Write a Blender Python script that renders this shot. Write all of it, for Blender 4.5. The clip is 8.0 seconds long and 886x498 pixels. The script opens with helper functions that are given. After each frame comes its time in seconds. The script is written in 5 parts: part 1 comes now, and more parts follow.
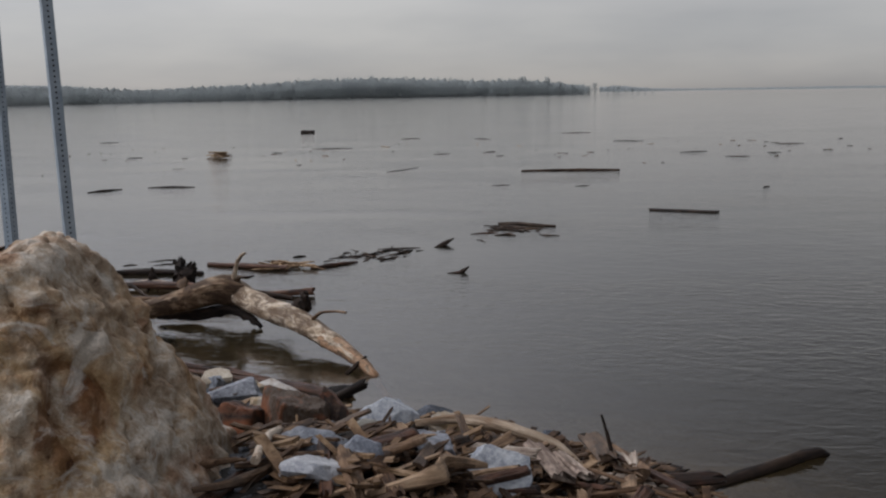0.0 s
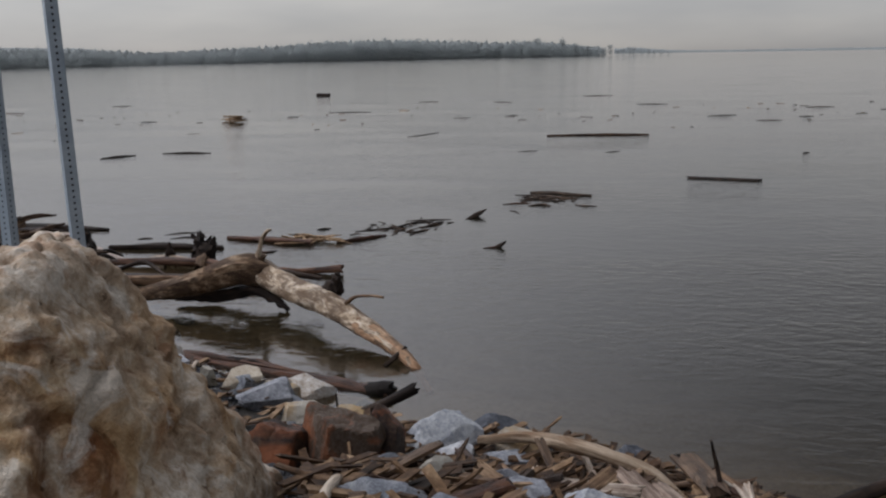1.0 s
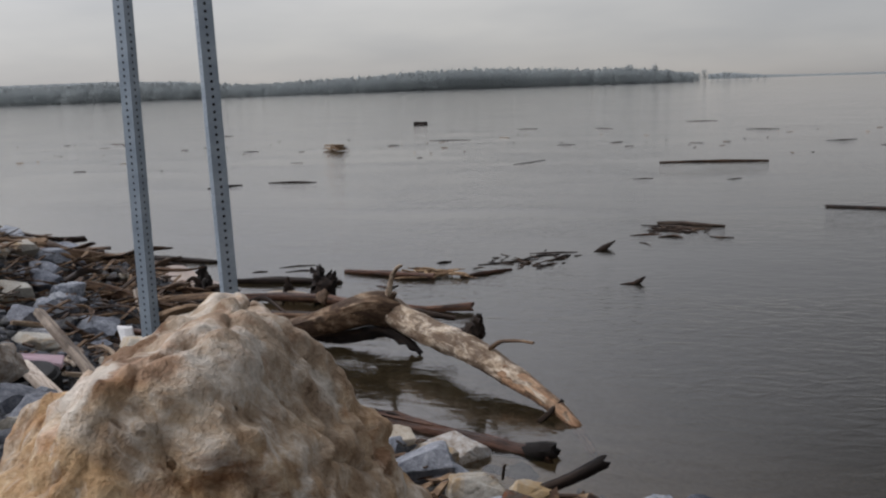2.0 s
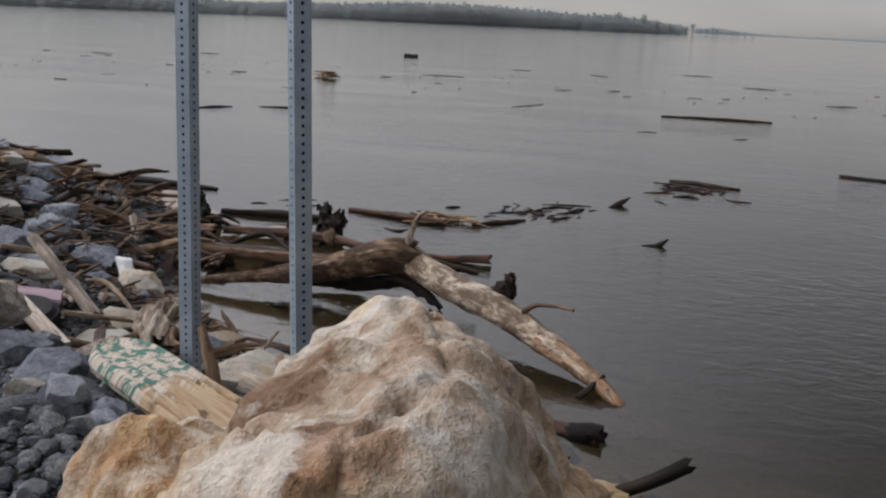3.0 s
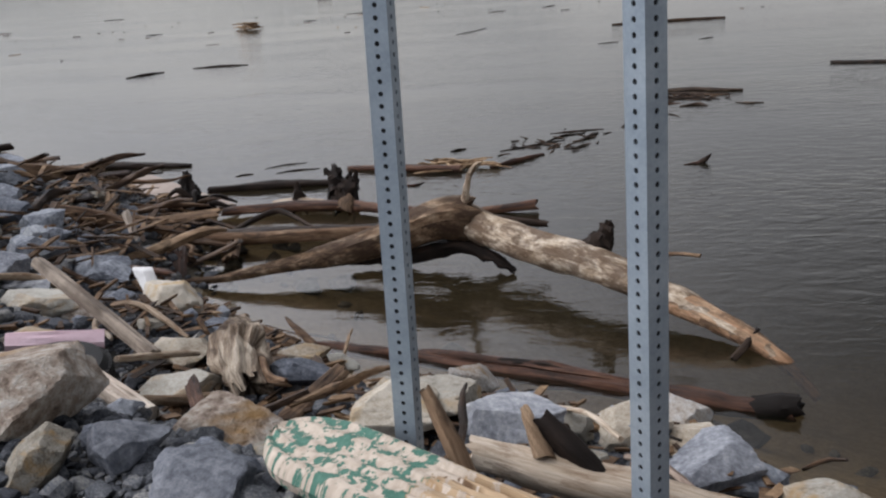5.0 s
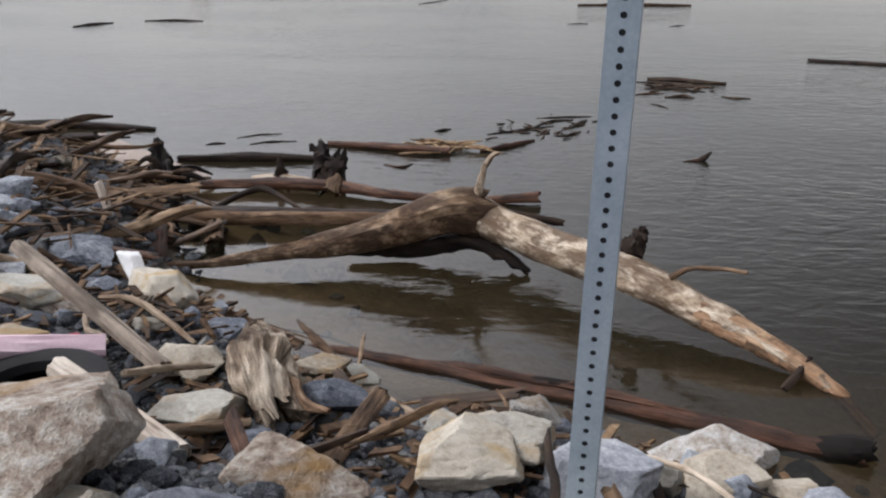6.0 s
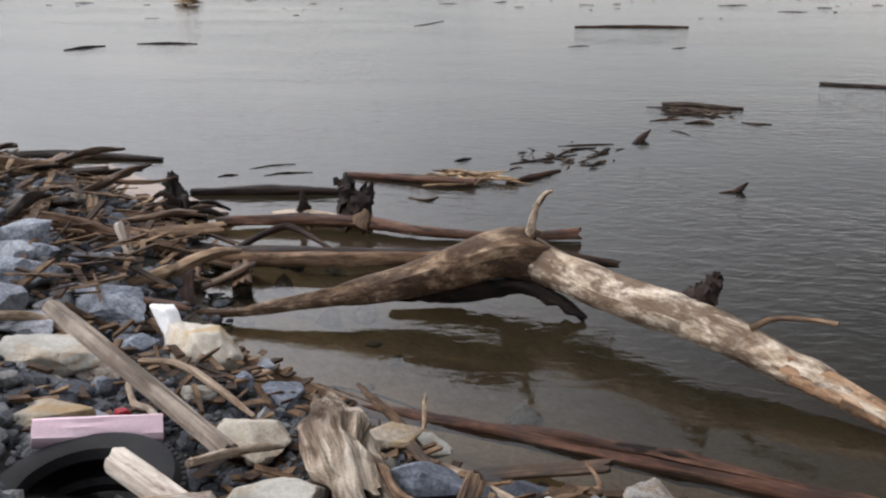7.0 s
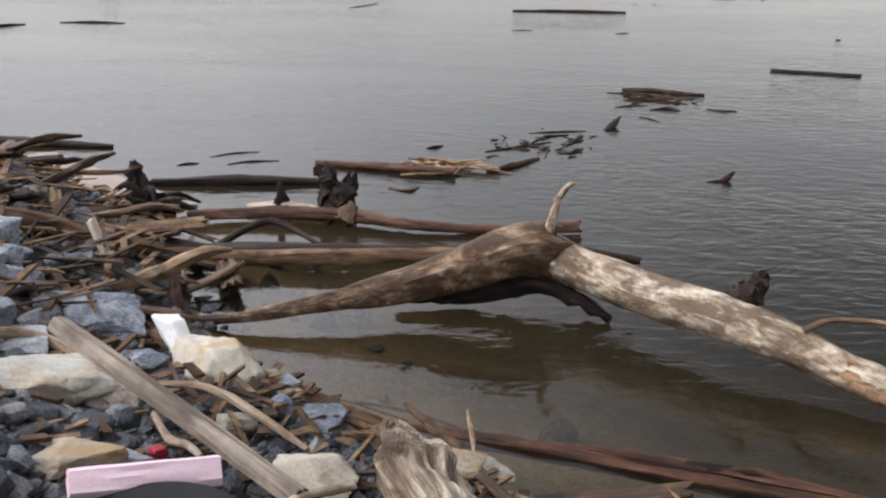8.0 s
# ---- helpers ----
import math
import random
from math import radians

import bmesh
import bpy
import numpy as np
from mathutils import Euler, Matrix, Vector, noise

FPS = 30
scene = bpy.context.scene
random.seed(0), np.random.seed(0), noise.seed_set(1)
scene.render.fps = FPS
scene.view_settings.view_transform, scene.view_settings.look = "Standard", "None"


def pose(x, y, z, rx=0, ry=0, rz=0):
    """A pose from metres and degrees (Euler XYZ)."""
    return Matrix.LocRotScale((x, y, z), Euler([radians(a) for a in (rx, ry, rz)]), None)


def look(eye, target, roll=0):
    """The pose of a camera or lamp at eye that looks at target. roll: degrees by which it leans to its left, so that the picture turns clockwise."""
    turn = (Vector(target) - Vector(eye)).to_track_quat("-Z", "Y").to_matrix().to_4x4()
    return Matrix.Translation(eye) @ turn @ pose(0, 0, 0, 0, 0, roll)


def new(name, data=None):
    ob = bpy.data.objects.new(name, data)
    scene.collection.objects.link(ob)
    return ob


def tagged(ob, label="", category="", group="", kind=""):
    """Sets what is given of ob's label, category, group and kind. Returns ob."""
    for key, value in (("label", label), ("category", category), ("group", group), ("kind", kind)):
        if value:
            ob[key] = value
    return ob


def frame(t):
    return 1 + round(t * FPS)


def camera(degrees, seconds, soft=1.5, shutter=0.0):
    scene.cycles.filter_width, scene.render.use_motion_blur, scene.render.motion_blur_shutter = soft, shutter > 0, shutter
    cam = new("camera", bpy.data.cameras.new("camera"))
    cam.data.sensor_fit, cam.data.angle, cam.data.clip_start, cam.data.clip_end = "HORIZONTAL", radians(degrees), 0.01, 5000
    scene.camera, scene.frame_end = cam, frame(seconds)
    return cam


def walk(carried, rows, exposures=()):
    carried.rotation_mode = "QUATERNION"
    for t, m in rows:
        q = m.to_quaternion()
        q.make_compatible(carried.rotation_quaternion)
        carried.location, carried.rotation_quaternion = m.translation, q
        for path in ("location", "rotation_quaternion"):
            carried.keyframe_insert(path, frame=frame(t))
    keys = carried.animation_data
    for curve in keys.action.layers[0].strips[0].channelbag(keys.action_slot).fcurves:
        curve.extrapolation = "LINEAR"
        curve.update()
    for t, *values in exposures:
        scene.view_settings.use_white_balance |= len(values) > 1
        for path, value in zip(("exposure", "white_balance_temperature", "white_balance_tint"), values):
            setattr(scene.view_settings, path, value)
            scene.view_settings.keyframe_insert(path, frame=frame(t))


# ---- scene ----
cam = camera(49.0, 8.0, soft=2.2)
PATH = [
    (0, (0.905, 5.156, 2.470), (0.625, 7.111, 2.153), -0.78),
    (0.5, (0.640, 5.673, 2.427), (0.373, 7.627, 2.089), -4.42),
    (1, (0.505, 5.962, 2.466), (0.199, 7.900, 2.075), -0.86),
    (1.5, (0.174, 6.285, 2.443), (-0.101, 8.227, 2.055), 2.77),
    (2, (-0.126, 6.690, 2.405), (-0.613, 8.601, 2.074), -1.67),
    (2.2, (-0.225, 6.807, 2.415), (-0.766, 8.710, 2.117), 0.12),
    (3.3, (-0.927, 7.355, 2.362), (-1.323, 9.252, 1.868), 3.59),
    (3.5, (-1.038, 7.449, 2.344), (-1.446, 9.354, 1.889), 0.97),
    (4, (-1.363, 7.729, 2.354), (-1.808, 9.604, 1.823), 1.77),
    (4.5, (-1.705, 7.938, 2.323), (-2.039, 9.814, 1.715), 3.18),
    (5, (-1.944, 8.184, 2.281), (-2.222, 10.076, 1.694), -3.98),
    (5.2, (-2.049, 8.318, 2.306), (-2.374, 10.184, 1.663), -3.82),
    (6.3, (-2.691, 8.837, 2.292), (-2.784, 10.728, 1.648), 1.34),
    (6.5, (-2.772, 8.952, 2.274), (-2.909, 10.846, 1.647), 0.35),
    (7, (-2.996, 9.127, 2.312), (-3.093, 11.028, 1.698), 0.44),
    (7.5, (-3.305, 9.272, 2.303), (-3.168, 11.154, 1.641), 1.80),
    (8, (-3.587, 9.589, 2.227), (-3.510, 11.483, 1.586), 1.67),
]
EXPOSURES = [(0.0, -0.10, 6600, 13), (2.2, 0.0, 6600, 13), (3.5, -0.03, 6600, 13), (5.0, 0.34, 6600, 12.5), (6.5, 0.64, 6600, 12), (8.0, 0.84, 6600, 12)]
walk(cam, [(t, look(eye, target, roll)) for t, eye, target, roll in PATH], EXPOSURES)

# ---- world, sun ----
SUN_EL, SUN_AZ = 52.0, 272.0
world = bpy.data.worlds.new("overcast_sky")
scene.world = world
world.use_nodes = True
wn, wl = world.node_tree.nodes, world.node_tree.links
wn.clear()
sky = wn.new("ShaderNodeTexSky")
sky.sky_type = "NISHITA"
sky.sun_disc = False
sky.sun_elevation, sky.sun_rotation = radians(SUN_EL), radians(SUN_AZ)
sky.air_density, sky.dust_density, sky.ozone_density = 1.0, 0.6, 1.0
hsv = wn.new("ShaderNodeHueSaturation")
hsv.inputs["Saturation"].default_value = 0.2
wl.new(sky.outputs["Color"], hsv.inputs["Color"])
wtc = wn.new("ShaderNodeTexCoord")
wmap = wn.new("ShaderNodeMapping")
wmap.inputs["Scale"].default_value = (1.2, 1.2, 5.0)
wl.new(wtc.outputs["Generated"], wmap.inputs["Vector"])
wno = wn.new("ShaderNodeTexNoise")
wno.inputs["Scale"].default_value, wno.inputs["Detail"].default_value = 1.6, 5
wl.new(wmap.outputs["Vector"], wno.inputs["Vector"])
wr = wn.new("ShaderNodeValToRGB")
wr.color_ramp.elements[0].position, wr.color_ramp.elements[0].color = 0.34, (0.76, 0.78, 0.82, 1)
wr.color_ramp.elements[1].position, wr.color_ramp.elements[1].color = 0.66, (1.10, 1.09, 1.08, 1)
wl.new(wno.outputs["Fac"], wr.inputs["Fac"])
wm = wn.new("ShaderNodeMix")
wm.data_type, wm.blend_type = "RGBA", "MULTIPLY"
wm.inputs[0].default_value = 1.0
wl.new(hsv.outputs["Color"], wm.inputs[6])
wl.new(wr.outputs["Color"], wm.inputs[7])
# an overcast sky is brighter overhead than at the horizon
wz = wn.new("ShaderNodeSeparateXYZ")
wl.new(wtc.outputs["Generated"], wz.inputs[0])
wg = wn.new("ShaderNodeMapRange")
wg.interpolation_type = "SMOOTHSTEP"
for key, value in (("From Min", 0.08), ("From Max", 0.50), ("To Min", 0.93), ("To Max", 2.15)):
    wg.inputs[key].default_value = value
wl.new(wz.outputs[2], wg.inputs["Value"])
wh = wn.new("ShaderNodeMapRange")
wh.interpolation_type = "SMOOTHSTEP"
for key, value in (("From Min", 0.06), ("From Max", 0.40), ("To Min", 0.0), ("To Max", 1.0)):
    wh.inputs[key].default_value = value
wl.new(wz.outputs[2], wh.inputs["Value"])
wd = wn.new("ShaderNodeVectorMath")
wd.operation = "DOT_PRODUCT"
wd.inputs[1].default_value = (math.sin(radians(SUN_AZ)), math.cos(radians(SUN_AZ)), 0)
wl.new(wtc.outputs["Generated"], wd.inputs[0])
wt = wn.new("ShaderNodeMath")
wt.operation = "MULTIPLY_ADD"
wt.inputs[2].default_value = 1.0
side = wn.new("ShaderNodeMapRange")
side.interpolation_type = "SMOOTHSTEP"
for key, value in (("From Min", -0.45), ("From Max", 0.55), ("To Min", -0.75), ("To Max", 1.05)):
    side.inputs[key].default_value = value
wl.new(wd.outputs["Value"], side.inputs["Value"])
wl.new(side.outputs[0], wt.inputs[0])
wl.new(wh.outputs[0], wt.inputs[1])
wf_ = wn.new("ShaderNodeMath")
wf_.operation = "MULTIPLY"
wl.new(wg.outputs[0], wf_.inputs[0])
wl.new(wt.outputs[0], wf_.inputs[1])
wk = wn.new("ShaderNodeVectorMath")
wk.operation = "SCALE"
wl.new(wm.outputs[2], wk.inputs[0])
wl.new(wf_.outputs[0], wk.inputs["Scale"])
wb = wn.new("ShaderNodeBackground")
wb.inputs["Strength"].default_value = 0.095
wl.new(wk.outputs[0], wb.inputs["Color"])
wo = wn.new("ShaderNodeOutputWorld")
wl.new(wb.outputs["Background"], wo.inputs["Surface"])

sun = new("sun", bpy.data.lights.new("sun", "SUN"))
sun.data.energy, sun.data.angle, sun.data.color = 0.5, radians(35), (1.0, 0.97, 0.93)
sa, se = radians(SUN_AZ), radians(SUN_EL)
sun.matrix_world = look((30 * math.sin(sa) * math.cos(se), 30 * math.cos(sa) * math.cos(se), 30 * math.sin(se)), (0, 0, 0))


# ---- materials ----
def node(nt, kind, **values):
    n = nt.nodes.new(kind)
    for key, value in values.items():
        n.inputs[key.replace("_", " ")].default_value = value
    return n


def ramp(nt, source, stops):
    r = nt.nodes.new("ShaderNodeValToRGB")
    el = r.color_ramp.elements
    while len(el) < len(stops):
        el.new(0.5)
    for e, (p, c) in zip(el, stops):
        e.position, e.color = p, (*c, 1)
    nt.links.new(source, r.inputs["Fac"])
    return r.outputs["Color"]


def mixed(nt, kind, fac, a, b):
    m = nt.nodes.new("ShaderNodeMix")
    m.data_type, m.blend_type = "RGBA", kind
    for slot, value in ((0, fac), (6, a), (7, b)):
        if isinstance(value, (float, int)):
            m.inputs[slot].default_value = value
        elif isinstance(value, tuple):
            m.inputs[slot].default_value = (*value, 1)
        else:
            nt.links.new(value, m.inputs[slot])
    return m.outputs[2]


def math_node(nt, op, a, b=0.0):
    m = nt.nodes.new("ShaderNodeMath")
    m.operation = op
    for slot, value in ((0, a), (1, b)):
        if isinstance(value, (float, int)):
            m.inputs[slot].default_value = value
        else:
            nt.links.new(value, m.inputs[slot])
    return m.outputs[0]


def start(name, rough=0.8, metal=0.0):
    m = bpy.data.materials.new(name)
    m.use_nodes = True
    nt = m.node_tree
    b = nt.nodes["Principled BSDF"]
    b.inputs["Roughness"].default_value, b.inputs["Metallic"].default_value = rough, metal
    b.inputs["Specular IOR Level"].default_value = 0.5 if metal else 0.22
    return m, nt, b


def shifted(nt, source, amount):
    """Texture space, moved by each object's own random number."""
    oi = nt.nodes.new("ShaderNodeObjectInfo")
    v = nt.nodes.new("ShaderNodeVectorMath")
    v.operation = "ADD"
    nt.links.new(source, v.inputs[0])
    nt.links.new(math_node(nt, "MULTIPLY", oi.outputs["Random"], amount), v.inputs[1])
    return v.outputs[0], oi.outputs["Random"]


def noise_tex(nt, vec, scale, detail=6, rough=0.6, dist=0.0):
    n = node(nt, "ShaderNodeTexNoise", Scale=scale, Detail=detail, Roughness=rough, Distortion=dist)
    nt.links.new(vec, n.inputs["Vector"])
    return n.outputs["Fac"]


def bump(nt, b, height, strength, distance):
    n = node(nt, "ShaderNodeBump", Strength=strength, Distance=distance)
    nt.links.new(height, n.inputs["Height"])
    nt.links.new(n.outputs["Normal"], b.inputs["Normal"])


def stone(name, stops, scale=4.0, stain=None, island=False, rough=0.85, relief=0.02, contrast=1.7):
    m, nt, b = start(name, rough)
    tc = nt.nodes.new("ShaderNodeTexCoord")
    vec, rnd = shifted(nt, tc.outputs["Object"], 37.0)
    if island:
        rnd = nt.nodes.new("ShaderNodeNewGeometry").outputs["Random Per Island"]
    big = noise_tex(nt, vec, scale, 5, 0.65, 0.6)
    fine = noise_tex(nt, vec, scale * 9, 6, 0.7)
    grit = noise_tex(nt, vec, scale * 40, 3, 0.6)
    h = math_node(nt, "ADD", math_node(nt, "MULTIPLY", big, 0.45), math_node(nt, "MULTIPLY", fine, 0.55))
    h = math_node(nt, "ADD", math_node(nt, "MULTIPLY", math_node(nt, "SUBTRACT", h, 0.5), contrast), 0.5)
    h = math_node(nt, "ADD", h, math_node(nt, "MULTIPLY", math_node(nt, "SUBTRACT", rnd, 0.5), 0.35))
    col = ramp(nt, h, stops)
    col = mixed(nt, "MULTIPLY", 0.45, col, ramp(nt, grit, [(0.3, (0.55, 0.55, 0.56)), (0.7, (1.2, 1.2, 1.18))]))
    if stain:
        s = ramp(nt, noise_tex(nt, vec, scale * 0.7, 4, 0.6, 1.0), [(0.52, (0, 0, 0)), (0.68, (1, 1, 1))])
        bw = nt.nodes.new("ShaderNodeRGBToBW")
        nt.links.new(s, bw.inputs[0])
        col = mixed(nt, "MIX", math_node(nt, "MULTIPLY", bw.outputs[0], 0.75), col, stain)
    nt.links.new(col, b.inputs["Base Color"])
    bump(nt, b, math_node(nt, "ADD", fine, math_node(nt, "MULTIPLY", grit, 0.35)), 0.9, relief)
    return m


def timber(name, stops, along=3.0, across=26.0, patches=0.0, patch=(0.05, 0.035, 0.025), rough=0.75, relief=0.006, island=False):
    """Wood whose grain runs along the second texture axis (metres)."""
    m, nt, b = start(name, rough)
    tc = nt.nodes.new("ShaderNodeTexCoord")
    vec, rnd = shifted(nt, tc.outputs["Object" if island else "UV"], 23.0)
    if island:
        rnd = nt.nodes.new("ShaderNodeNewGeometry").outputs["Random Per Island"]
    mp = node(nt, "ShaderNodeMapping")
    mp.inputs["Scale"].default_value = (across, along, across)
    nt.links.new(vec, mp.inputs["Vector"])
    grain = noise_tex(nt, mp.outputs["Vector"], 1.0, 6, 0.65, 0.4)
    streak = noise_tex(nt, mp.outputs["Vector"], 3.4, 4, 0.7)
    tone = noise_tex(nt, vec, 3.0, 4, 0.6, 0.3)
    h = math_node(nt, "ADD", math_node(nt, "MULTIPLY", grain, 0.55), math_node(nt, "MULTIPLY", tone, 0.45))
    h = math_node(nt, "ADD", math_node(nt, "MULTIPLY", math_node(nt, "SUBTRACT", h, 0.5), 1.9), 0.5)
    h = math_node(nt, "ADD", h, math_node(nt, "MULTIPLY", math_node(nt, "SUBTRACT", rnd, 0.5), 0.4))
    col = ramp(nt, h, stops)
    col = mixed(nt, "MULTIPLY", 0.6, col, ramp(nt, streak, [(0.3, (0.42, 0.40, 0.38)), (0.62, (1.12, 1.12, 1.12))]))
    crack = noise_tex(nt, mp.outputs["Vector"], 0.55, 3, 0.55, 0.3)
    col = mixed(nt, "MULTIPLY", 0.85, col, ramp(nt, crack, [(0.31, (0.22, 0.18, 0.15)), (0.38, (1, 1, 1))]))
    if patches > 0:
        mp2 = node(nt, "ShaderNodeMapping")
        mp2.inputs["Scale"].default_value = (1.6, 0.55, 1.6)
        nt.links.new(vec, mp2.inputs["Vector"])
        s = ramp(nt, noise_tex(nt, mp2.outputs["Vector"], 6.5, 7, 0.70, 0.5), [(0.625 - patches * 0.25 - 0.05, (0, 0, 0)), (0.625 - patches * 0.25 + 0.09, (1, 1, 1))])
        bw = nt.nodes.new("ShaderNodeRGBToBW")
        nt.links.new(s, bw.inputs[0])
        col = mixed(nt, "MIX", math_node(nt, "MULTIPLY", bw.outputs[0], 0.85), col, patch)
    nt.links.new(col, b.inputs["Base Color"])
    bump(nt, b, math_node(nt, "ADD", grain, math_node(nt, "MULTIPLY", streak, 0.5)), 0.9, relief)
    return m


TAN_STONE = stone("tan_limestone", [(0.24, (0.111, 0.080, 0.061)), (0.38, (0.293, 0.230, 0.184)), (0.50, (0.444, 0.392, 0.337)), (0.62, (0.574, 0.548, 0.515)), (0.8, (0.686, 0.699, 0.710))], 2.6, (0.36, 0.21, 0.075), relief=0.03, contrast=1.6)
BOULDER_STONE, nt, b = start("weathered_boulder_stone", 0.88)
tc = nt.nodes.new("ShaderNodeTexCoord")
v = tc.outputs["Object"]
p1, p2, p3, p4 = noise_tex(nt, v, 1.9, 5, 0.6, 0.7), noise_tex(nt, v, 6.0, 6, 0.66, 0.4), noise_tex(nt, v, 24.0, 5, 0.7), noise_tex(nt, v, 95.0, 3, 0.6)
hb = math_node(nt, "ADD", math_node(nt, "MULTIPLY", p1, 0.28), math_node(nt, "ADD", math_node(nt, "MULTIPLY", p2, 0.36), math_node(nt, "MULTIPLY", p3, 0.36)))
cb0 = ramp(nt, hb, [(0.38, (0.17, 0.11, 0.07)), (0.45, (0.33, 0.245, 0.17)), (0.50, (0.42, 0.335, 0.25)), (0.545, (0.52, 0.445, 0.36)), (0.62, (0.66, 0.61, 0.54))])


def patch_mask(scale, low, high, warp):
    m_ = ramp(nt, noise_tex(nt, v, scale, 6, 0.62, warp), [(low, (0, 0, 0)), (high, (1, 1, 1))])
    w_ = nt.nodes.new("ShaderNodeRGBToBW")
    nt.links.new(m_, w_.inputs[0])
    return w_.outputs[0]


cb0 = mixed(nt, "MULTIPLY", math_node(nt, "MULTIPLY", patch_mask(1.5, 0.50, 0.60, 0.8), 0.9), cb0, (0.96, 0.77, 0.52))
cb0 = mixed(nt, "MULTIPLY", math_node(nt, "MULTIPLY", patch_mask(3.3, 0.54, 0.62, 0.6), 0.7), cb0, (0.92, 0.72, 0.62))
cb0 = mixed(nt, "MULTIPLY", math_node(nt, "MULTIPLY", patch_mask(2.3, 0.57, 0.625, 1.2), 0.9), cb0, (0.44, 0.31, 0.23))
crust = math_node(nt, "MULTIPLY", patch_mask(4.2, 0.53, 0.62, 1.5), 0.65)
cb0 = mixed(nt, "MIX", crust, cb0, (0.66, 0.62, 0.55))
pits = ramp(nt, noise_tex(nt, v, 13.0, 3, 0.5, 0.4), [(0.28, (0.30, 0.22, 0.16)), (0.32, (1, 1, 1))])
cb0 = mixed(nt, "MULTIPLY", 0.8, cb0, pits)
cb0 = mixed(nt, "MULTIPLY", 0.5, cb0, ramp(nt, p4, [(0.3, (0.62, 0.62, 0.62)), (0.7, (1.18, 1.18, 1.18))]))
nt.links.new(cb0, b.inputs["Base Color"])
pb = nt.nodes.new("ShaderNodeRGBToBW")
nt.links.new(pits, pb.inputs[0])
hgt = math_node(nt, "ADD", math_node(nt, "ADD", math_node(nt, "MULTIPLY", p2, 0.5), math_node(nt, "MULTIPLY", p3, 0.5)), math_node(nt, "ADD", math_node(nt, "MULTIPLY", p4, 0.2), math_node(nt, "MULTIPLY", pb.outputs[0], 0.3)))
bump(nt, b, hgt, 1.0, 0.03)
GREY_STONE = stone("grey_limestone", [(0.26, (0.081, 0.092, 0.114)), (0.45, (0.179, 0.196, 0.232)), (0.60, (0.313, 0.336, 0.373)), (0.80, (0.518, 0.540, 0.561))], 5.0, relief=0.007, contrast=1.5)
ASH_STONE = stone("ash_grey_limestone", [(0.22, (0.129, 0.138, 0.163)), (0.45, (0.268, 0.282, 0.312)), (0.60, (0.396, 0.408, 0.435)), (0.78, (0.573, 0.583, 0.593))], 4.0, relief=0.007, contrast=1.6)
DARK_STONE = stone("dark_slate_stone", [(0.26, (0.040, 0.045, 0.055)), (0.5, (0.105, 0.114, 0.135)), (0.75, (0.230, 0.241, 0.267))], 4.0, relief=0.007, contrast=1.6)
PALE_STONE = stone("pale_limestone", [(0.26, (0.176, 0.153, 0.119)), (0.42, (0.336, 0.310, 0.263)), (0.58, (0.398, 0.379, 0.335)), (0.8, (0.516, 0.506, 0.457))], 5.0, (0.36, 0.23, 0.10), relief=0.007, contrast=1.6)
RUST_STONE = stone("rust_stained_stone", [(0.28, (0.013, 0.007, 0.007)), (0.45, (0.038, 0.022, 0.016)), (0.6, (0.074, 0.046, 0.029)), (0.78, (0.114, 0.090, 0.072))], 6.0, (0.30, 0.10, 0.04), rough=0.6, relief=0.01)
CREAM_STONE = stone("cream_limestone", [(0.25, (0.253, 0.202, 0.144)), (0.42, (0.383, 0.329, 0.260)), (0.58, (0.474, 0.426, 0.350)), (0.8, (0.559, 0.516, 0.447))], 5.0, (0.42, 0.28, 0.12), relief=0.007, contrast=1.6)
GRAVEL = stone("crushed_gravel", [(0.2, (0.021, 0.023, 0.028)), (0.45, (0.071, 0.077, 0.090)), (0.62, (0.161, 0.168, 0.179)), (0.8, (0.302, 0.293, 0.269)), (0.95, (0.453, 0.415, 0.339))], 14.0, island=True, relief=0.006)

BLEACHED = timber("bleached_driftwood", [(0.2, (0.16, 0.105, 0.066)), (0.40, (0.37, 0.285, 0.20)), (0.6, (0.56, 0.47, 0.365)), (0.8, (0.70, 0.63, 0.53))], 7, 20, 0.66, (0.085, 0.05, 0.029), relief=0.014)
BARKED = timber("half_barked_driftwood", [(0.2, (0.085, 0.048, 0.027)), (0.40, (0.23, 0.15, 0.092)), (0.6, (0.40, 0.30, 0.205)), (0.8, (0.54, 0.43, 0.32))], 8, 18, 0.74, (0.042, 0.024, 0.015), relief=0.018)
GREYWOOD = timber("grey_weathered_wood", [(0.2, (0.040, 0.022, 0.014)), (0.42, (0.149, 0.092, 0.055)), (0.62, (0.284, 0.190, 0.118)), (0.85, (0.427, 0.304, 0.198))], 2.6, 48, 0.22, relief=0.008)
BROWNWOOD = timber("brown_wet_wood", [(0.2, (0.012, 0.007, 0.005)), (0.45, (0.042, 0.023, 0.013)), (0.65, (0.089, 0.052, 0.030)), (0.88, (0.186, 0.122, 0.076))], 2.6, 40, 0.30, (0.03, 0.02, 0.014), rough=0.55, relief=0.01)
RUSTWOOD = timber("red_brown_rotten_wood", [(0.2, (0.013, 0.009, 0.006)), (0.45, (0.045, 0.021, 0.013)), (0.68, (0.108, 0.049, 0.029)), (0.9, (0.192, 0.108, 0.069))], 2.2, 44, 0.33, (0.02, 0.014, 0.012), rough=0.5, relief=0.012)
